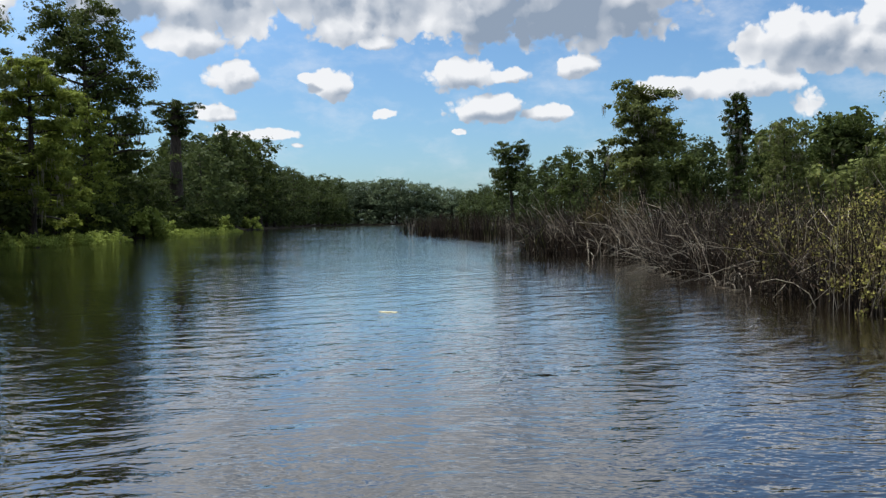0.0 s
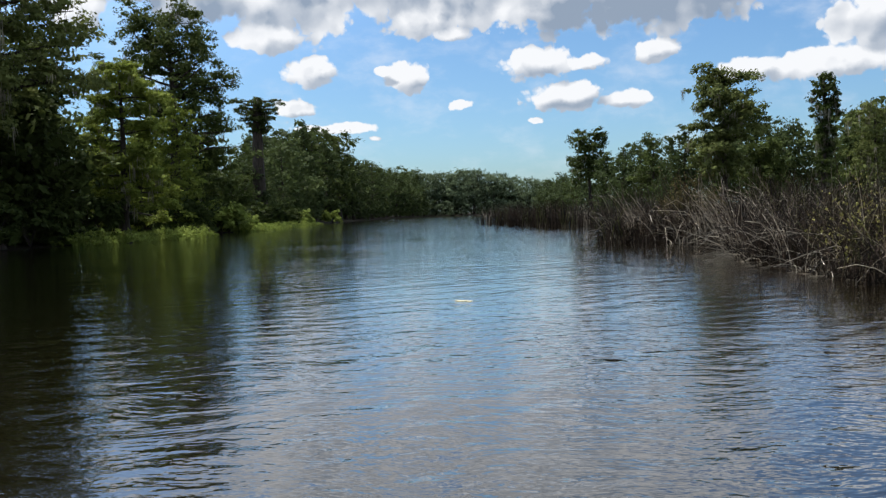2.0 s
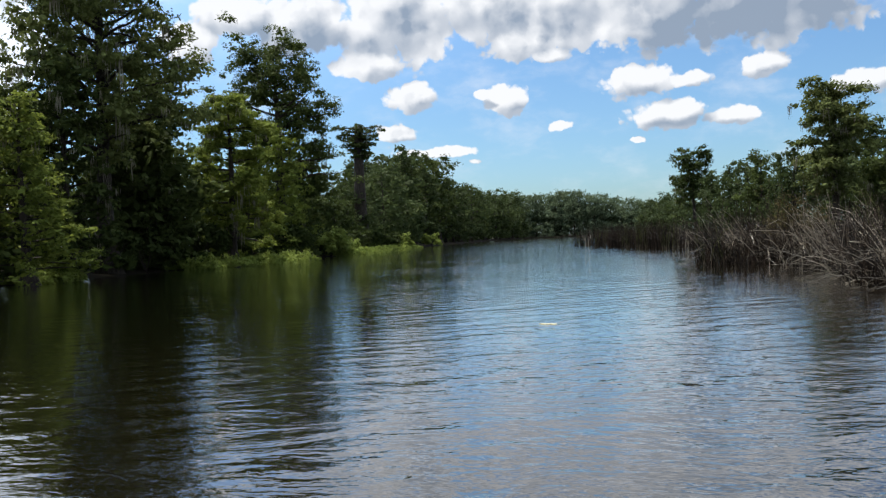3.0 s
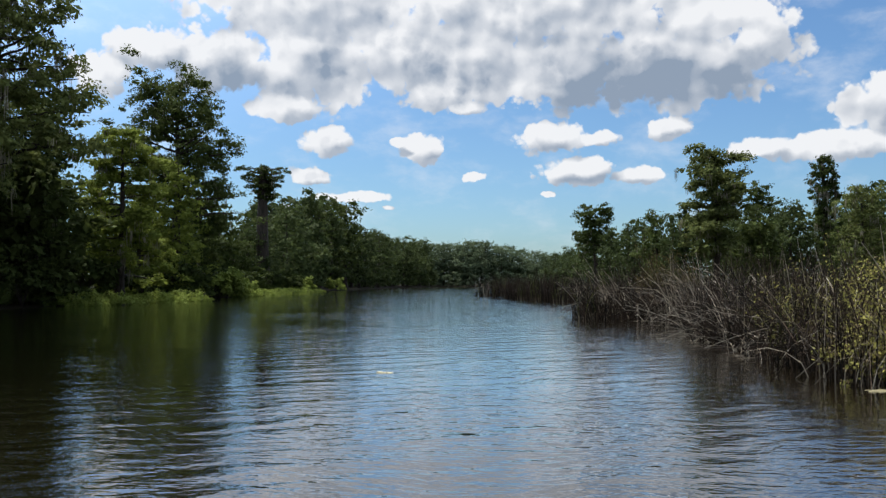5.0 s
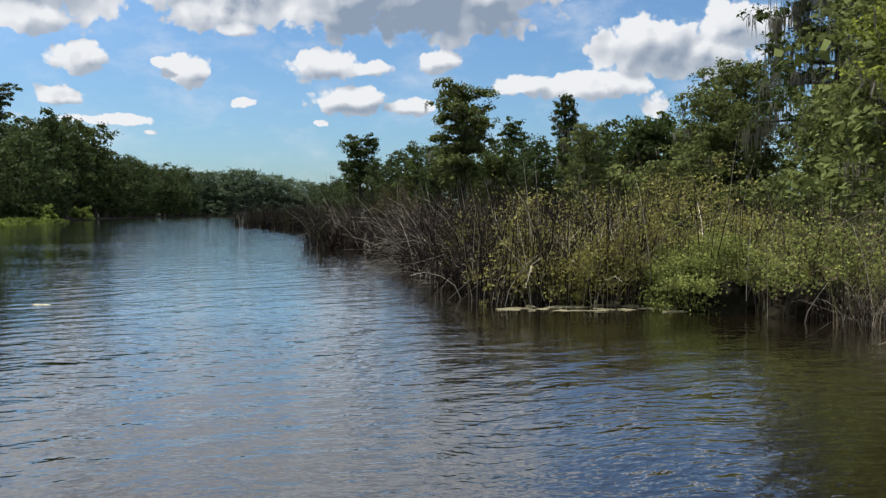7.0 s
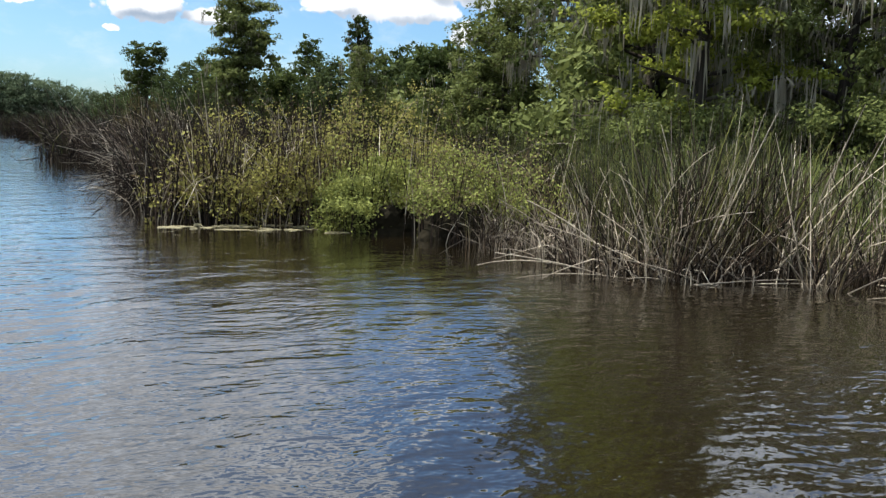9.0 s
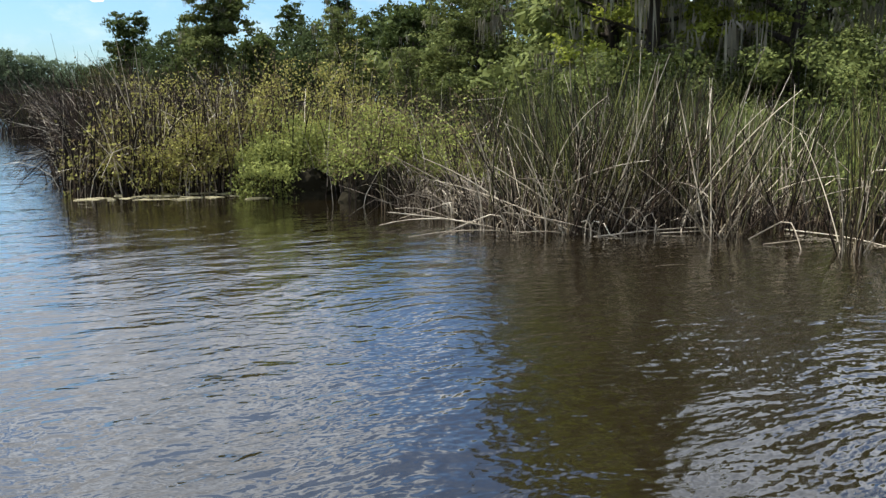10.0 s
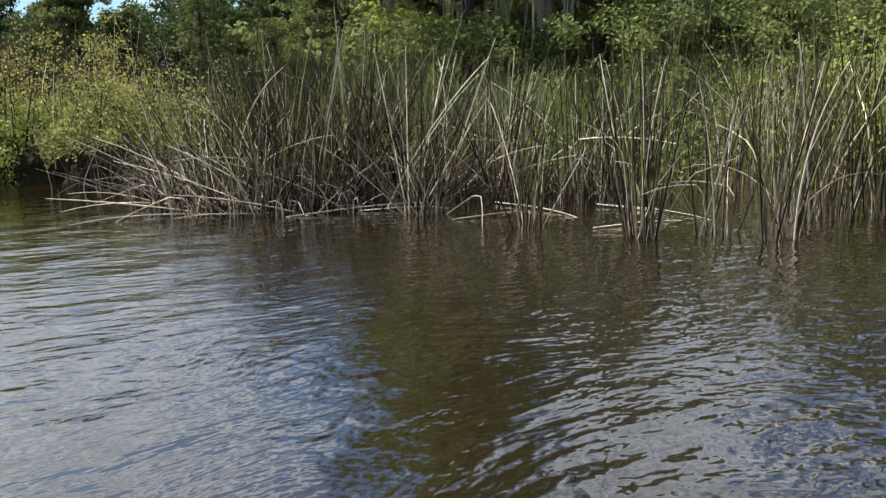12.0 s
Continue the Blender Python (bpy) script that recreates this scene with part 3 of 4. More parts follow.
for y in range(128, 385, 10):
    for depth in (3.0, 10.0):
        t = (y - 128) / 250
        plant(rng.choice(["far_a", "far_a", "far_b", "far_c"]), float(shore(LEFT, y)) - depth - rng.uniform(0, 3), y + rng.uniform(-3, 3), float(np.interp(y, (120, 150, 170, 200, 225, 260, 300, 385), (10.5, 15, 20, 23.5, 23, 19.5, 19, 21))) * rng.uniform(0.85, 1.05))
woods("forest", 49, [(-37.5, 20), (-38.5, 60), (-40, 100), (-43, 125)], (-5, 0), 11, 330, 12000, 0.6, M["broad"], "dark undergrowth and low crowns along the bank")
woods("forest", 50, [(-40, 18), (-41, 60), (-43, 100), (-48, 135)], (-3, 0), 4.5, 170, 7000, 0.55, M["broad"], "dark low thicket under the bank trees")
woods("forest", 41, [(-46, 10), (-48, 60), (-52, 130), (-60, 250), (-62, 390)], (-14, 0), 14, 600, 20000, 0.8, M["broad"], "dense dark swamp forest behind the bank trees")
# trees and thickets here carry the haze in their leaf colour
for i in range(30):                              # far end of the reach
    plant("hazed_a", -58 + i * 2.95 + rng.uniform(-1, 1), 392 + rng.uniform(0, 14), rng.uniform(0.92, 1.06) * float(np.interp(i, (0, 14, 20, 24), (21, 20.5, 16, 14.5))))
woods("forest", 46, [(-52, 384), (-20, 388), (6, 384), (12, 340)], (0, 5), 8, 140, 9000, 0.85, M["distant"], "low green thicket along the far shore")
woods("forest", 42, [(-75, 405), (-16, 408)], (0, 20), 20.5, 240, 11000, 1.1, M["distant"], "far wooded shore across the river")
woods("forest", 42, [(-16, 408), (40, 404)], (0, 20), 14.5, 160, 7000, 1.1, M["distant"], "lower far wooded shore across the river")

# the right shore, from the far end to the marsh
stand(tree("cypress_tree", 35, 23.5, 0.6, 0.45, lambda v: 0.17 + 0.07 * math.sin(8 * v), 32, 0.25, 2.0, 6500, 0.62, M["broad"], 260, flat=0.6, drop=1.8,
           label="dark ragged cypress draped in moss above the reeds"), 20.5, 241, 0)
stand(tree("cypress_tree", 36, 14.6, 0.40, 0.30, lambda v: 0.185 - 0.04 * v, 36, 0.35, 1.1, 15000, 0.29, M["cypress_mid"], 400, own=True, flat=0.61,
           label="open-crowned light green cypress with moss"), 19.2, 81, 120)
stand(tree("cypress_tree", 37, 20.6, 0.75, 0.22, lambda v: 0.035 + 0.09 * (v > 0.62) * (1.25 - v), 44, 0.35, 0.8, 6500, 0.38, M["broad"], 520, flat=0.4, drop=1.5,
           label="narrow dark cypress column draped in vines and moss"), 44.5, 127, 0)
stand(tree("cypress_tree", 38, 22.5, 0.5, 0.25, cone, 36, 0.25, 1.5, 4200, 0.6, M["broad"], 120, label="dark pointed cypress behind the marsh"), 49.5, 182, 0)
for az_, d, h in ((1.4, 345, 13.5), (2.4, 335, 16), (3.2, 290, 16), (5.2, 230, 16), (6.3, 205, 16), (7.3, 190, 16), (8.1, 182, 16.5), (9.0, 150, 13), (9.8, 135, 13.5),
                  (11.6, 150, 12), (12.8, 160, 14), (13.4, 150, 13), (15.4, 160, 15), (16.2, 150, 15.5), (17.0, 160, 14), (19.0, 150, 15.5), (20.0, 140, 15.5), (21.0, 140, 16), (22.2, 130, 15)):
    plant(rng.choice(["far_a", "far_a", "far_b", "far_c"]), 3 + d * math.sin(radians(az_)), d * math.cos(radians(az_)), h)
woods("forest", 43, [(6, 370), (16, 260), (24, 190), (44, 150), (66, 120), (84, 80)], (14, 8), 14.5, 560, 20000, 0.85, M["far"], "green wooded far side of the marsh")
for x, y, h, kind in ((30.0, 58, 5.5, "fine_b"), (37.5, 61, 13.4, "fine_b"), (34.6, 60, 11.2, "fine_b"), (35.6, 57, 9.5, "fine_a"), (38, 60, 13.5, "fine_b"), (27.0, 66, 9, "fine_b"), (43, 52, 12, "fine_a"), (35, 44, 9, "fine_b"),
                      (40, 36, 11, "fine_a"), (44, 28, 12, "fine_b"), (36, 27, 9.5, "fine_b"), (41, 18, 11, "fine_a"), (46, 8, 12, "broad_a"), (40, 4, 8, "broad_b"), (34, 12, 9, "fine_b"), (38, 8, 10, "fine_a"), (50, -6, 12, "broad_a"),
                      (48, 46, 12, "far_c"), (50, 34, 12.5, "far_a"), (54, 20, 14, "far_c"), (24, 84, 7.5, "broad_b"), (36, 92, 9, "broad_a"), (44, 80, 10, "broad_b"), (40.5, 84, 11.5, "broad_a"), (43.5, 90, 12.5, "broad_b"), (25.8, 25.2, 16, "fine_b"), (28.8, 28, 17, "fine_b"), (31.5, 31, 15.5, "fine_a"), (55, 66, 15, "far_a")):
    plant(kind, x, y, h)
woods("forest", 44, [(44, 64), (50, 52), (58, 30), (62, 5), (64, -30)], (10, 4), 11, 480, 18000, 0.8, M["cypress_mid"], "dark swamp forest behind the mossy trees")
woods("forest", 47, [(28, 72), (44, 44), (54, 20), (57, -12), (60, -30)], (6, 3), 8.5, 320, 15000, 0.65, M["cypress_mid"], "dark undergrowth at the forest's foot")
woods("thicket", 48, [(24, 38), (33, 27), (36, 14), (42, 0)], (3, 2), 4.2, 260, 18000, 0.22, M["cypress_mid"], "green thicket along the edge of the marsh")
stand(tree("cypress_tree", 39, 24, 0.60, 0.30, lambda v: 0.22 - 0.05 * v, 34, 0.10, 1.2, 11000, 0.30, M["cypress"], 2600, own=True, flat=0.5, drop=2.2,
           label="tall dark cypress with long curtains of grey moss"), 37.5, 47.5, 0)
stand(tree("cypress_tree", 40, 15.5, 0.28, 0.19, lambda v: 0.20 - 0.06 * v, 40, 0.12, 0.8, 24000, 0.17, M["cypress_backlit"], 1300, own=True, flat=0.65, drop=1.25,
           label="light green cypress with hanging grey moss beside the marsh"), 24.0, 20.0, 0)
stand(tree("oak_tree", 45, 8.2, 0.36, 0.45, lambda v: 0.40 - 0.12 * v, 18, 0.45, 1.0, 13000, 0.17, M["cypress_mid"], 600, own=True, lean=-0.06, flat=0.3,
           label="dark leaning oak with heavy limbs and moss"), 27.0, 17.5, 90)
for x, y in ((29, 37), (30, 25), (33, 20), (32, 12), (36, 8), (34, 14), (38, 1)):
    plant("shrub_fine", x, y, rng.uniform(2.4, 3.8))


for x, y, h, kind in ((25.8, 15.6, 3.4, "shrub_low"), (23.2, 18.2, 3.2, "shrub_low"), (27.8, 13.6, 3.6, "shrub_low"), (21.8, 20.6, 2.8, "shrub_low"), (24.6, 23.5, 3.4, "shrub_low"), (29.5, 11.5, 3.6, "shrub_low"),
                      (36, 17.5, 5.2, "shrub_fine"), (35, 25.5, 4.5, "shrub_fine"), (30, 37.5, 5.2, "shrub_fine"), (31.5, 40.5, 8.0, "fine_b"), (-40.5, 103, 13, "broad_a"), (-44.0, 112, 9, "broad_a"), (-46.5, 121, 8, "broad_b")):
    plant(kind, x, y, h)


# ---- reeds ----
def reed_lines(rng, xy, h, lean, droop, steps=5, bias=None, tall=1.0, broken=0.0, spread=1.0):
    """Lines of reed stalks that rise, lean and arch over; bias: the way (degrees from +x) that most of them bend; broken: the share snapped in the middle."""
    n = len(xy)
    k = np.linspace(0, 1, steps)[None, :]
    a = rng.uniform(0, 2 * np.pi, (n, 1)) if bias is None else np.radians(bias) + rng.normal(size=(n, 1)) * spread
    H = rng.uniform(h[0], h[1], (n, 1)) * tall
    start = np.minimum(np.abs(rng.normal(size=(n, 1))), 1.8) * lean
    bend = np.minimum(np.abs(rng.normal(size=(n, 1))), 1.6) * droop * 2.2
    theta = start + bend * k ** 1.5
    snap = (rng.random((n, 1)) < broken) * rng.uniform(0.7, 1.9, (n, 1))
    theta = np.minimum(theta + snap * (k > rng.uniform(0.3, 0.75, (n, 1))), 2.5)
    mid = (theta[:, 1:] + theta[:, :-1]) / 2
    r = np.concatenate([np.zeros((n, 1)), np.cumsum(np.sin(mid), 1)], 1) * H / (steps - 1)
    z = np.concatenate([np.zeros((n, 1)), np.cumsum(np.cos(mid), 1)], 1) * H / (steps - 1)
    P = np.stack([xy[:, :1] + np.cos(a) * r, xy[:, 1:] + np.sin(a) * r, np.maximum(z, 0.01) - 0.25 * (k < 0.01)], -1)
    R = rng.uniform(0.006, 0.011, (n, 1)) * (1 - 0.75 * k)
    return P, R


def strip(rng, line, width, n, power=1.5, bunch=14):
    """Places scattered over a strip behind a shore line of (x, y) points."""
    line = np.array(line, float)
    seg = np.linalg.norm(np.diff(line, axis=0), axis=1)
    m = max(3, n // bunch)
    s = rng.uniform(0, seg.sum(), m)
    acc = np.concatenate([[0], np.cumsum(seg)])
    p = np.stack([np.interp(s, acc, line[:, k]) for k in range(2)], 1) + rng.uniform(0, 1, (m, 1)) ** power * np.array(width)
    own, tall = rng.integers(0, m, n), rng.uniform(0.72, 1.12, m)
    return p[own] + rng.normal(size=(n, 2)) * 0.22, tall[own, None]


def reed_bed(seed, line, width, counts, h, label, lean=0.12, droop=0.1, thick=1.0, bias=None, power=1.5):
    r = np.random.default_rng(seed)
    top = new("reed_bed")
    for key, n, dd in (("green_stalk", counts[0], 1.0), ("brown_stalk", counts[1], 1.6), ("dead_stalk", counts[2], 2.0)):
        if n:
            xy, tall = strip(r, line, width, n, power)
            P, R = reed_lines(r, xy, h, lean * (1 + 0.35 * dd), droop * dd, 5 if thick < 1.9 or key == "dead_stalk" else 4,
                              None if key == "green_stalk" else bias, tall, 0.0 if key == "green_stalk" else 0.3, 0.9 if key == "dead_stalk" else 2.4)
            tagged(part(key, [tubes(P, R * thick * (1.15 if key == "dead_stalk" else 1.0), 3)], M[key], top), kind="stuff")
    return tagged(top, label, "reeds", kind="stuff")


# near bulrushes, stalk by stalk: unit stalks in a few shapes, then each clump its own thing
def unit_stalks(seed, key, n, lean, droop, r=0.0042, broken=0.0):
    g = np.random.default_rng(seed)
    made = []
    for _ in range(n):
        many = 12 if droop > 0.25 or broken else 7
        P, _r = reed_lines(g, np.zeros((1, 2)), (0.95, 1.05), lean, droop, many, bias=0, broken=broken)
        k = np.linspace(0, 1, many)[None]
        made.append(mesh("stalk", [tubes(P, r * g.uniform(0.7, 1.25) * (1 - 0.65 * k), 4)], M[key], True))
    return made


UPRIGHT = unit_stalks(61, "green_stalk", 16, 0.05, 0.17, 0.0046)
BROWN = unit_stalks(62, "brown_stalk", 10, 0.10, 0.16, 0.0052, 0.3)
PALE = unit_stalks(63, "dead_stalk", 10, 0.08, 0.14, 0.0054, 0.35)
ARCHED = unit_stalks(64, "dead_stalk", 14, 0.35, 0.36, 0.0050)


def clump(seed, x, y, rx, ry, n, h, label, lean=13.0):
    """A bulrush clump of (green, brown, pale, arched) stalks that fan out round (x, y)."""
    g = random.Random(seed)
    top = new("bulrush_clump")
    top.location = (x, y, 0)
    for shapes, count in zip((UPRIGHT, BROWN, PALE, ARCHED), n):
        for _ in range(count):
            a, q = g.uniform(0, 2 * math.pi), math.sqrt(g.random())
            ob = new("stalk", g.choice(shapes))
            s = g.triangular(h[0], h[1], h[0] + 0.62 * (h[1] - h[0])) * (1.0 if shapes is not ARCHED else g.uniform(0.6, 1.25))
            px, py = math.cos(a) * q * rx, math.sin(a) * q * ry
            wild = 2.4 if shapes is PALE else 1.7 if shapes is BROWN else 0.7 if shapes is ARCHED else 0.85
            out_x, out_y = g.gauss(0, lean * wild) + 7 * px / max(rx, 0.3), g.gauss(0, lean * wild) + 4 * py / max(ry, 0.3)
            ob.matrix_basis = pose(px, py, -0.12, -out_y, out_x, 0) @ pose(0, 0, 0, 0, 0, g.uniform(0, 360)) @ Matrix.Scale(s, 4)
            ob.parent = top
    return tagged(top, label, "reeds", group="bulrush clumps")


GREEN_LABEL = "green bulrush clump with pale dead stalks in shallow water"
for k_, (x, y, rx, ry, n, h) in enumerate((
        (12.5, 7.8, 0.45, 0.4, (34, 30, 22, 24), (0.7, 2.0)), (13.1, 7.3, 0.4, 0.35, (52, 36, 18, 14), (0.9, 2.5)), (13.7, 7.4, 0.45, 0.4, (56, 40, 18, 14), (0.9, 2.7)),
        (14.3, 7.5, 0.4, 0.4, (52, 36, 16, 12), (0.9, 2.6)), (14.9, 7.4, 0.45, 0.4, (50, 40, 20, 14), (0.9, 2.6)), (15.5, 7.5, 0.4, 0.3, (36, 26, 18, 10), (0.8, 2.3)),
        (14.8, 6.2, 0.25, 0.2, (22, 14, 10, 6), (0.9, 2.1)), (16.4, 6.6, 0.4, 0.3, (36, 18, 14, 8), (1.1, 2.4)), (17.2, 5.8, 0.6, 0.4, (48, 20, 16, 7), (1.2, 2.5)), (15.35, 4.75, 0.2, 0.16, (14, 12, 6, 1), (1.0, 1.8)),
        (15.95, 3.6, 0.2, 0.16, (34, 16, 14, 3), (1.2, 2.5)), (16.75, 3.35, 0.3, 0.12, (8, 7, 9, 1), (1.1, 2.0)), (17.15, 2.85, 0.25, 0.15, (16, 9, 8, 2), (1.2, 2.2)), (17.8, 3.4, 0.35, 0.2, (18, 8, 8, 2), (1.2, 2.3)),
        (18.7, 3.3, 0.5, 0.25, (36, 20, 9, 3), (1.2, 2.5)), (19.5, 3.0, 0.5, 0.3, (38, 20, 9, 3), (1.3, 2.6)), (20.4, 2.9, 0.6, 0.4, (42, 18, 8, 3), (1.6, 2.8)))):
    clump(70 + k_, x, y, rx, ry, n, h, GREEN_LABEL, 12.0 if y > 5.5 and x < 16 else 5.5)

reed_bed(11, [(12.3, 8.3), (13.4, 8.0), (15.4, 7.8), (17.0, 7.4)], (2.0, 3.0), (420, 300, 80), (1.0, 2.5), "green bulrushes with pale dead ones at the water's edge", droop=0.1, thick=0.95, power=1.0)
reed_bed(15, [(17.0, 6.0), (19.0, 4.6), (22.0, 3.4), (26.0, 2.0)], (5.0, 5.0), (800, 340, 170), (1.3, 2.6), "green bulrush bed behind open shallow water", droop=0.08, thick=1.0, power=1.0)
reed_bed(12, [(7.3, 14.0), (7.1, 18.0), (7.1, 26), (7.9, 33)], (4.5, 1.0), (120, 2100, 200), (0.8, 2.9), "brown dry reeds bent over the dark water", lean=0.2, droop=0.52, thick=1.5, bias=200)
reed_bed(13, [(3.8, 40.6), (5.7, 39), (8.3, 37.8), (13, 37)], (3, 10), (260, 2000, 340), (1.2, 3.6), "brown reed island in the river", lean=0.12, droop=0.46, thick=2.0, bias=190)
reed_bed(16, [(8.0, 33), (10, 36), (14, 36)], (10, 6), (250, 1300, 200), (1.8, 3.2), "brown reeds behind the bent ones", droop=0.24, thick=1.9)
reed_bed(14, [(-6, 117), (0, 92), (4.5, 72)], (6, 12), (500, 2200, 100), (1.8, 3.0), "far brown reed island", thick=2.6)
reed_bed(17, [(11, 20), (16, 15), (22, 12)], (8, 14), (1300, 700, 120), (1.6, 2.4), "mixed marsh reeds behind the water's edge", thick=1.4, power=1.0)
reed_bed(18, [(12, 40), (20, 30), (30, 22)], (10, 26), (1100, 900, 60), (1.7, 2.6), "wide marsh of brown and green reeds", thick=2.0, power=1.0)
# pale stalks bent far out over the water
reed_bed(55, [(7.2, 14.2), (7.1, 18.0), (7.1, 26), (7.9, 33)], (1.8, 0.6), (0, 320, 150), (1.3, 2.8), "pale reeds bent far out over the water", lean=0.42, droop=0.22, thick=1.5, bias=205)
reed_bed(56, [(3.6, 40.8), (5.7, 39), (8.3, 37.8)], (1.5, 3), (0, 200, 150), (1.6, 3.2), "pale arched reeds along the island's edge", lean=0.34, droop=0.24, thick=1.9, bias=205)
# broken litter of short dark stems, added to fill the shade in the beds' feet
reed_bed(51, [(7.2, 14.0), (7.0, 18.0), (7.0, 26), (7.8, 33)], (2.5, 0.6), (0, 1000, 70), (0.4, 1.3), "short dark broken reeds added for the shade at the foot of the bed", lean=0.5, droop=0.3, thick=1.5)
reed_bed(52, [(3.7, 40.4), (5.7, 38.8), (8.3, 37.6), (13, 36.8)], (1.5, 3), (0, 700, 100), (0.5, 1.6), "short dark broken reeds added for the shade round the island's foot", lean=0.5, droop=0.3, thick=1.5)
reed_bed(53, [(12.0, 8.2), (13.2, 7.1), (15.2, 6.9), (17.0, 5.6)], (1.6, 1.6), (0, 900, 200), (0.3, 0.9), "broken brown and pale reed litter between the bulrushes", lean=0.35, droop=0.3)
reed_bed(54, [(11.7, 11.2), (12.2, 9.8), (12.4, 8.6)], (1.0, 0.5), (60, 220, 240), (0.4, 1.2), "heap of pale dead reeds beside the vines", lean=0.3, droop=0.3)


# ---- vines, marsh plants and small things ----
def leafy_mass(name, seed, centre, size, count, leaf, mat, label, stems=30, under=0.0, category="shrub", stem_key="brown_stalk", climb=0.12, dry=0.0):
    """A tangle of vines over thin upright stems. under: how far from the ground its leaves begin."""
    rng = np.random.default_rng(seed)
    top = new(name)
    top.location = (*centre, 0)
    rx, ry, h = size
    xy = rng.uniform(-1, 1, (stems, 2)) * np.array([rx, ry]) * 0.95
    P, R = reed_lines(rng, xy, (h * 0.5, h * 1.3), 0.14, 0.12)
    tagged(part("stem", [tubes(P, R * rng.uniform(0.9, 2.2, (stems, 1)), 4)], M[stem_key], top), kind="stuff")
    n = max(30, int(rx * ry * h * 34))
    c = rng.uniform(-1, 1, (n, 2)) * np.array([rx, ry])
    edge = rng.uniform(0.55, 1.2, n) * np.clip(1.1 - (c[:, 0] / rx) ** 2 * 0.45 - (c[:, 1] / ry) ** 2 * 0.45, 0.3, 1)
    z = under + (h * edge - under) * rng.uniform(0.05, 1.0, n) ** 0.8
    cl = np.concatenate([c, z[:, None]], 1)
    cs = rng.uniform(0.06, 0.2, n)
    idx = rng.choice(n, count, p=cs ** 2 / np.sum(cs ** 2))
    C = cl[idx] + rng.normal(size=(count, 3)) * cs[idx, None] * np.array([0.9, 0.9, 0.6])
    hem = under * (0.75 + 0.45 * np.sin(C[:, 0] * 4.1 + seed) * np.sin(C[:, 1] * 3.3 + seed))
    C[:, 2] = np.where(C[:, 2] < hem, hem + rng.exponential(0.12, count), C[:, 2])
    on = rng.random(count) < climb
    st, tt = rng.integers(0, stems, count), rng.uniform(0.12, 1.0, count) * (P.shape[1] - 1)
    lo_ = np.minimum(tt.astype(int), P.shape[1] - 2)
    along = P[st, lo_] + (P[st, lo_ + 1] - P[st, lo_]) * (tt - lo_)[:, None] + rng.normal(size=(count, 3)) * 0.07
    C = np.where((on & (along[:, 2] > under))[:, None], along, C)
    cut = int(count * dry)
    if cut:                              # withered leaves and bent dead stalks in the tangle
        tagged(part("dry_foliage", [leaves(rng, C[:cut], leaf * 1.1, leaf * 0.5, 0.1, 0.3)], M["dry_leaf"], top, "withered brown leaves"), kind="stuff")
        few = max(6, stems // 3)
        P2, R2 = reed_lines(rng, rng.uniform(-1, 1, (few, 2)) * np.array([rx, ry]), (h * 0.5, h * 1.35), 0.35, 0.4)
        tagged(part("dead_stalk", [tubes(P2, R2, 4)], M["dead_stalk"], top, "pale bent dead stalks"), kind="stuff")
    face = C / np.array([rx, ry, h * 0.8]) - np.array([0, 0, 0.5])
    tagged(part("foliage", [leaves(rng, C[cut:], leaf, leaf * 0.6, 0.2, 0.2, face[cut:] * 0.7, 0.95)], mat, top), kind="stuff")
    return tagged(top, label, category)


VINE_LABEL = "yellow-green vines climbing over dry brown stems"
leafy_mass("vine_shrub", 81, (7.7, 14.5), (0.8, 0.8, 1.4), 2200, 0.08, M["vine"], VINE_LABEL, 130, dry=0.45)
leafy_mass("vine_shrub", 82, (8.9, 14.3), (0.9, 0.9, 1.6), 7000, 0.066, M["vine"], VINE_LABEL, 130, dry=0.3)
leafy_mass("vine_shrub", 83, (10.1, 14.2), (1.0, 1.1, 1.9), 8500, 0.066, M["vine"], VINE_LABEL, 120, dry=0.3)
leafy_mass("vine_shrub", 84, (10.9, 12.9), (0.9, 0.9, 1.5), 11000, 0.062, M["vine_green"], "green vine mound hanging over a dark hollow", 30, under=0.45)
leafy_mass("vine_shrub", 94, (10.25, 12.75), (0.45, 0.45, 0.9), 3000, 0.06, M["vine_green"], "green vines trailing down to the water", 16)
leafy_mass("vine_shrub", 85, (11.9, 11.6), (0.9, 0.9, 1.35), 8500, 0.062, M["vine_green"], "green vine mound over dead reeds", 60, under=0.62, dry=0.3)
leafy_mass("vine_shrub", 86, (9.6, 17.2), (1.8, 1.6, 2.2), 9000, 0.072, M["vine"], VINE_LABEL, 110, dry=0.3)
leafy_mass("vine_shrub", 87, (12.2, 16.5), (1.8, 2.2, 2.5), 13000, 0.072, M["vine"], VINE_LABEL, 90, dry=0.2)
leafy_mass("vine_shrub", 88, (13.4, 13.4), (1.6, 1.8, 1.7), 9000, 0.072, M["vine_green"], "low green vine thicket in the marsh", 110, dry=0.5)
leafy_mass("vine_shrub", 89, (8.8, 20.5), (1.4, 2.0, 2.1), 2200, 0.09, M["vine"], VINE_LABEL, 120, dry=0.4)
leafy_mass("reed_thicket", 90, (8.6, 42.5), (1.4, 1.6, 3.3), 2200, 0.11, M["gold"], "golden brown reed heads on the river island", 60, under=1.6, category="reeds")
leafy_mass("vine_shrub", 91, (19.5, 7.6), (2.2, 1.6, 1.1), 3600, 0.085, M["cypress_mid"], "green broad-leaved marsh plants behind the bulrushes", 20)
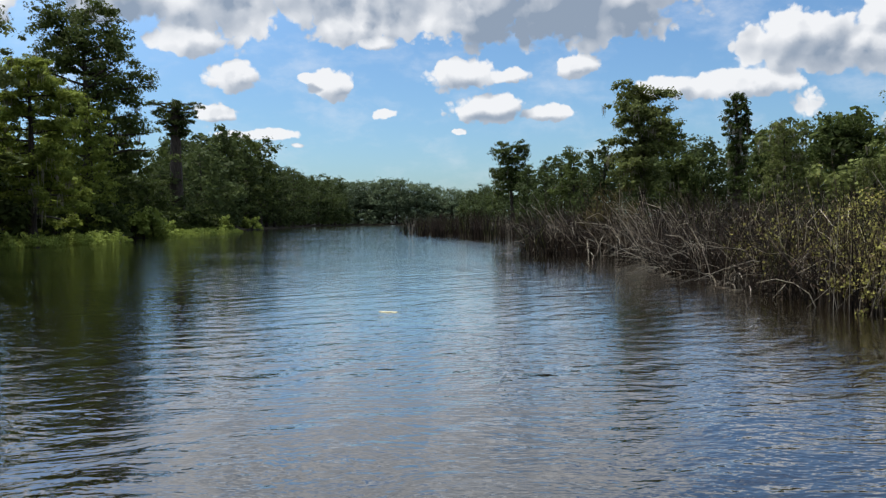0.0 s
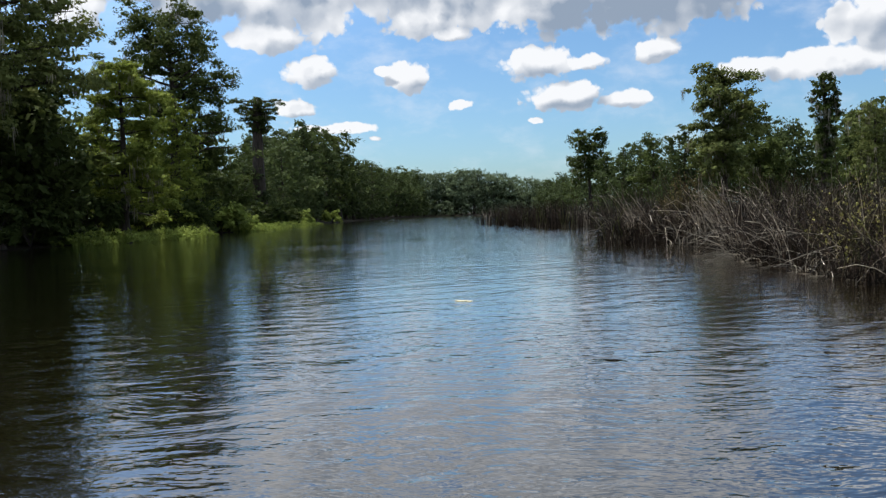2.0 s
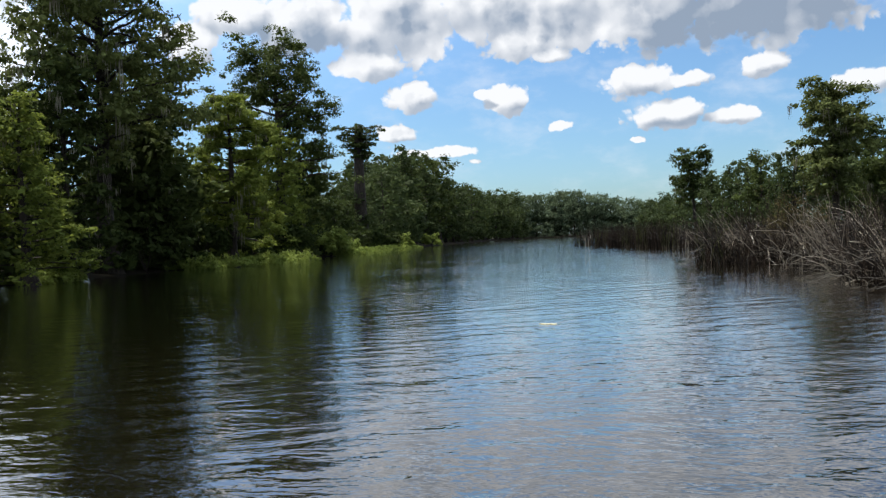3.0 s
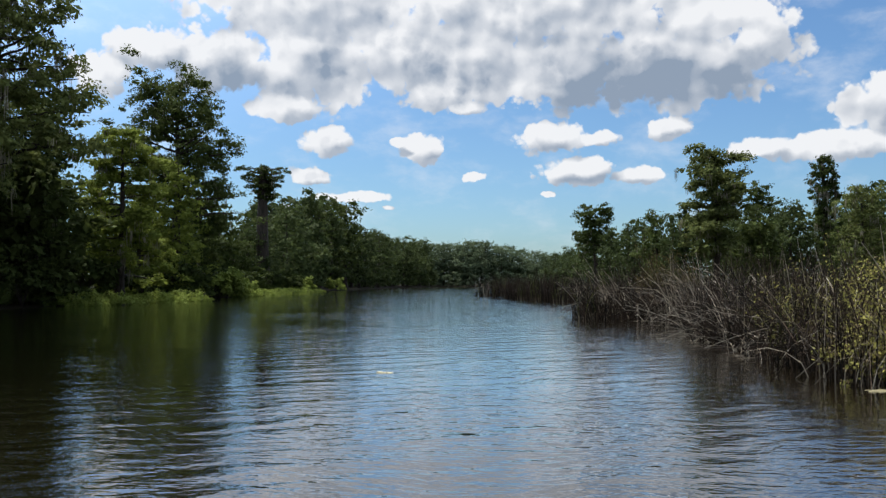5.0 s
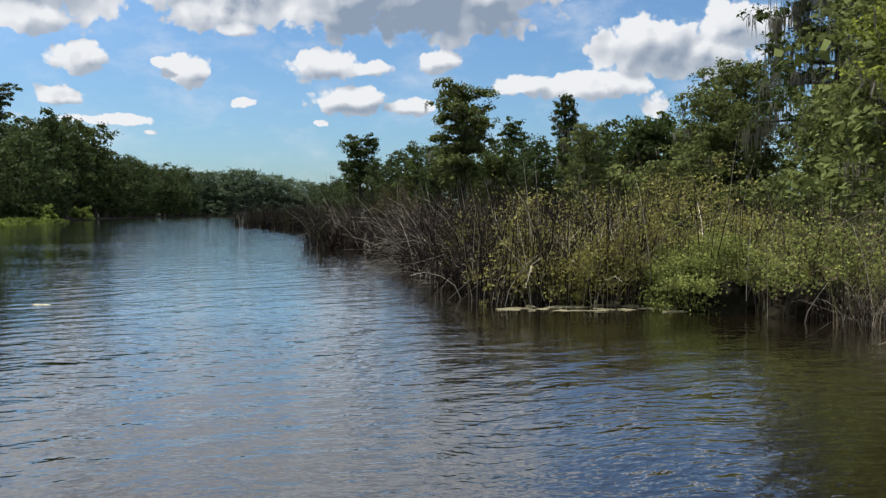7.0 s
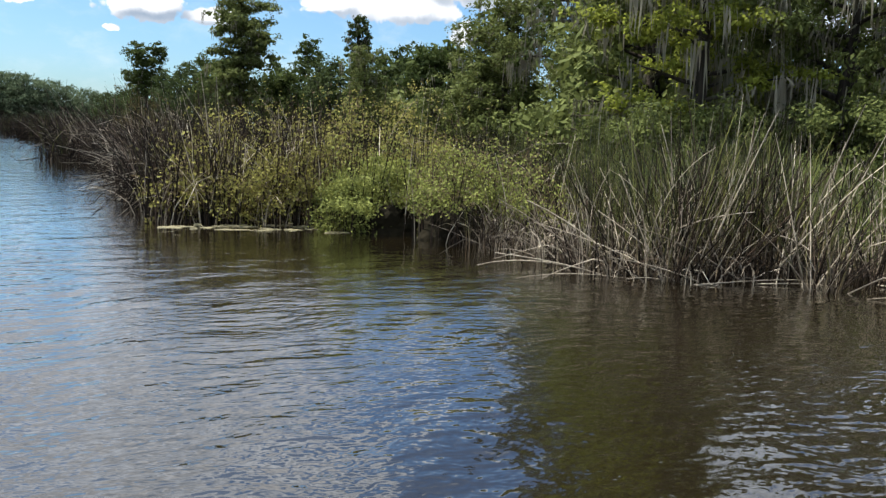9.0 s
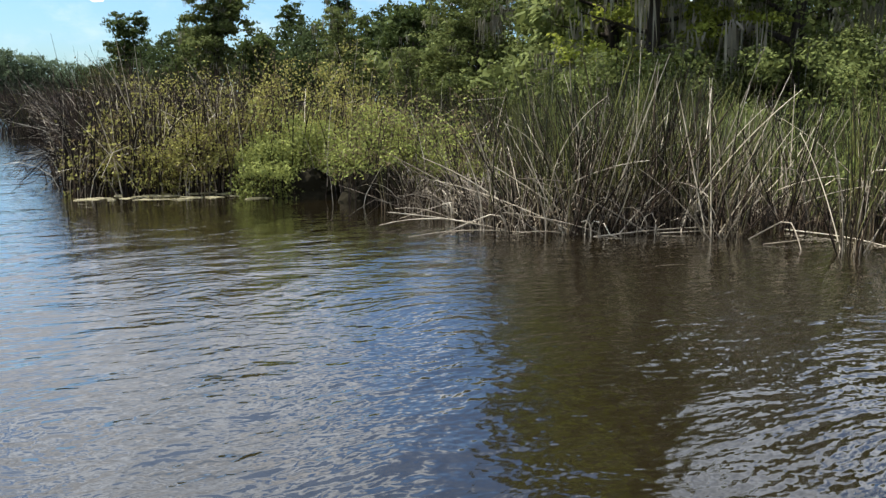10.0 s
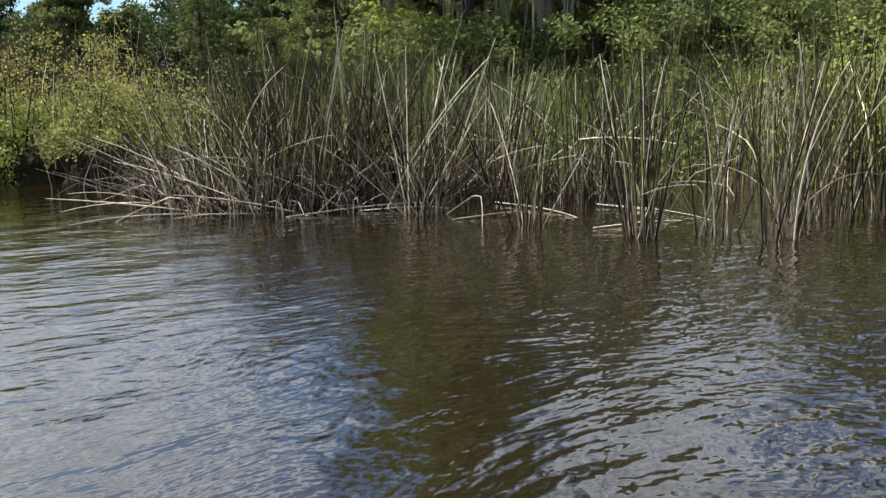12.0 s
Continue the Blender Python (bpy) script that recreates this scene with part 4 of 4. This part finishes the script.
leafy_mass("vine_shrub", 92, (23.5, 6.2), (2.4, 1.8, 2.4), 6500, 0.10, M["vine_green"], "green broad-leaved marsh plants behind the bulrushes", 20)


def marsh_grass(seed, line, width, n, h, label, mat="marsh_blade", thick=1.6):
    r = np.random.default_rng(seed)
    xy, tall = strip(r, line, width, n, 1.0, 30)
    P, R = reed_lines(r, xy, h, 0.25, 0.25, 3, None, tall)
    return tagged(new("marsh_grass", mesh("marsh_grass", [tubes(P, R * thick, 3)], M[mat])), label, "grass", kind="stuff")


marsh_grass(93, [(15.5, 11.5), (20, 10), (25, 8.5), (32, 6)], (6, 10), 4500, (1.2, 2.1), "bright green marsh grass behind the bulrushes")
marsh_grass(94, [(13, 22), (22, 20), (30, 16)], (6, 22), 3400, (1.0, 1.7), "green marsh grass before the forest", thick=2.4)

# low green water plants along the left bank
for k_, (x, y, rx, ry) in enumerate(((-32.6, 42.0, 2.0, 1.3), (-33.2, 60.5, 2.2, 1.2), (-32.2, 64.0, 2.6, 1.1), (-31.6, 70.5, 2.6, 1.4), (-31.8, 77.0, 2.4, 1.6), (-34.8, 106, 2.0, 6), (-37.0, 124, 2.5, 8), (-41, 150, 3, 9))):
    leafy_mass("water_plants", 100 + k_, (x, y), (rx, ry, 0.95), 2800, 0.22 if y < 90 else 0.4, M["marsh"], "bright green floating water plants along the bank", 8, category="plants")


def raft(seed, x, y, rx, ry, mat, name, label, category, thick=0.03):
    """A thin ragged mat floating on the water."""
    g = np.random.default_rng(seed)
    n = 36
    a = np.linspace(0, 2 * np.pi, n, endpoint=False)
    rad = 1 + 0.28 * np.sin(a * 3 + g.uniform(0, 6)) + 0.18 * np.sin(a * 7 + g.uniform(0, 6)) + g.normal(size=n) * 0.06
    rim = np.stack([np.cos(a) * rad * rx, np.sin(a) * rad * ry], 1)
    V = [np.concatenate([rim * f, np.full((n, 1), z)], 1) for f, z in ((1.0, -0.02), (1.0, thick * 0.5), (0.82, thick), (0.4, thick * 1.2))]
    F = [[k * n + i, k * n + (i + 1) % n, (k + 1) * n + (i + 1) % n, (k + 1) * n + i] for k in range(3) for i in range(n)]
    me = mesh(name, [(np.concatenate(V), F)], M[mat], True)
    bm = bmesh.new()
    bm.from_mesh(me)
    bm.verts.ensure_lookup_table()
    bm.faces.new([bm.verts[3 * n + i] for i in range(n)])
    bm.to_mesh(me)
    bm.free()
    ob = new(name, me)
    ob.location = (x, y, 0.0)
    return tagged(ob, label, category)


rng = random.Random(12)
for k_ in range(26):
    q = (k_ + rng.uniform(-0.3, 0.3)) / 25
    raft(120 + k_, 7.2 + 3.1 * q, 13.42 - 0.72 * q + max(-0.25, rng.gauss(0.1, 0.2 + 0.45 * q)), rng.uniform(0.05, 0.22), rng.uniform(0.04, 0.18), "algae", "algae_mat",
         "pale yellow algae mat floating below the vines", "algae", rng.uniform(0.006, 0.014))

# dead stalks lying on and over the water
rng = random.Random(9)
LYING = unit_stalks(66, "dead_stalk", 6, 0.04, 0.16, 0.0058)
for x, y, ln, turn, up in ((12.3, 7.7, 1.7, 200, 14), (12.4, 7.4, 1.5, 185, 8), (12.9, 7.1, 1.4, 215, 10), (13.6, 6.75, 1.6, -12, 5), (14.4, 6.6, 1.2, -18, 3), (15.1, 5.5, 1.2, -8, 4),
                           (16.2, 4.2, 1.5, -6, 3), (12.2, 8.5, 1.3, 178, 9), (12.6, 7.6, 1.9, 196, 22), (13.1, 7.1, 1.9, 150, 26), (13.7, 6.9, 1.8, 25, 30), (14.6, 6.8, 1.8, 40, 34),
                           (14.0, 6.8, 1.7, 165, 32), (12.6, 8.0, 1.9, 172, 34), (15.2, 7.2, 1.8, 172, 18), (15.6, 7.0, 1.8, 10, 16), (13.0, 7.4, 2.0, 20, 44), (12.8, 7.6, 1.8, 165, 40),
                           (12.0, 9.0, 1.3, 190, 30), (11.8, 9.6, 1.2, 175, 24), (12.1, 8.7, 1.4, 210, 20), (13.4, 7.0, 1.6, 185, 20), (16.0, 6.0, 1.3, -71.5, 0.5), (17.05, 5.1, 1.55, -67, 0.5), (17.1, 5.05, 1.3, -66, 0.5)):
    ob = new("dead_reed", rng.choice(LYING))
    ob.matrix_basis = pose(x, y, 0.03) @ pose(0, 0, 0, 0, 0, turn) @ pose(0, 0, 0, 0, 90 - up, 0) @ Matrix.Scale(ln, 4)
    tagged(ob, "pale dead reed stalk lying over the water", "reed", group="fallen reed stalks")


def mound(name, seed, x, y, rx, ry, h, mat, label, category):
    """A lumpy low heap standing in the shallows."""
    bm = bmesh.new()
    bmesh.ops.create_icosphere(bm, subdivisions=4, radius=1.0)
    for v in bm.verts:
        f = 1 + 0.35 * noise.noise(v.co * 1.7 + Vector((seed, 0, 0))) + 0.12 * noise.noise(v.co * 6.0)
        v.co = Vector((v.co.x * rx * f, v.co.y * ry * f, max(v.co.z * h * f, -0.2)))
    me = bpy.data.meshes.new(name)
    bm.to_mesh(me)
    bm.free()
    me.materials.append(M[mat])
    ob = new(name, me)
    ob.location = (x, y, 0)
    return tagged(ob, label, category)


# dark heaps added in place of the deep shade under the vines
mound("hollow_shade", 3, 11.0, 12.5, 0.6, 0.45, 0.5, "soil", "dark mound added for the shade of the hollow under hanging vines", "mound")
mound("hollow_shade", 5, 11.9, 11.6, 0.6, 0.5, 0.5, "soil", "dark mound added for the shade under dead reeds", "mound")


# a drift of fallen leaves far out on the river
for k_, (x, y, turn) in enumerate(((-1.0, 15.3, 20), (-0.9, 15.22, 75), (-1.12, 15.34, 130))):
    raft(160 + k_, x, y, 0.07, 0.045, "fallen_leaf", "floating_leaf", "yellowed fallen leaf floating on the open river", "leaf", 0.012).rotation_euler = (0, 0, radians(turn))
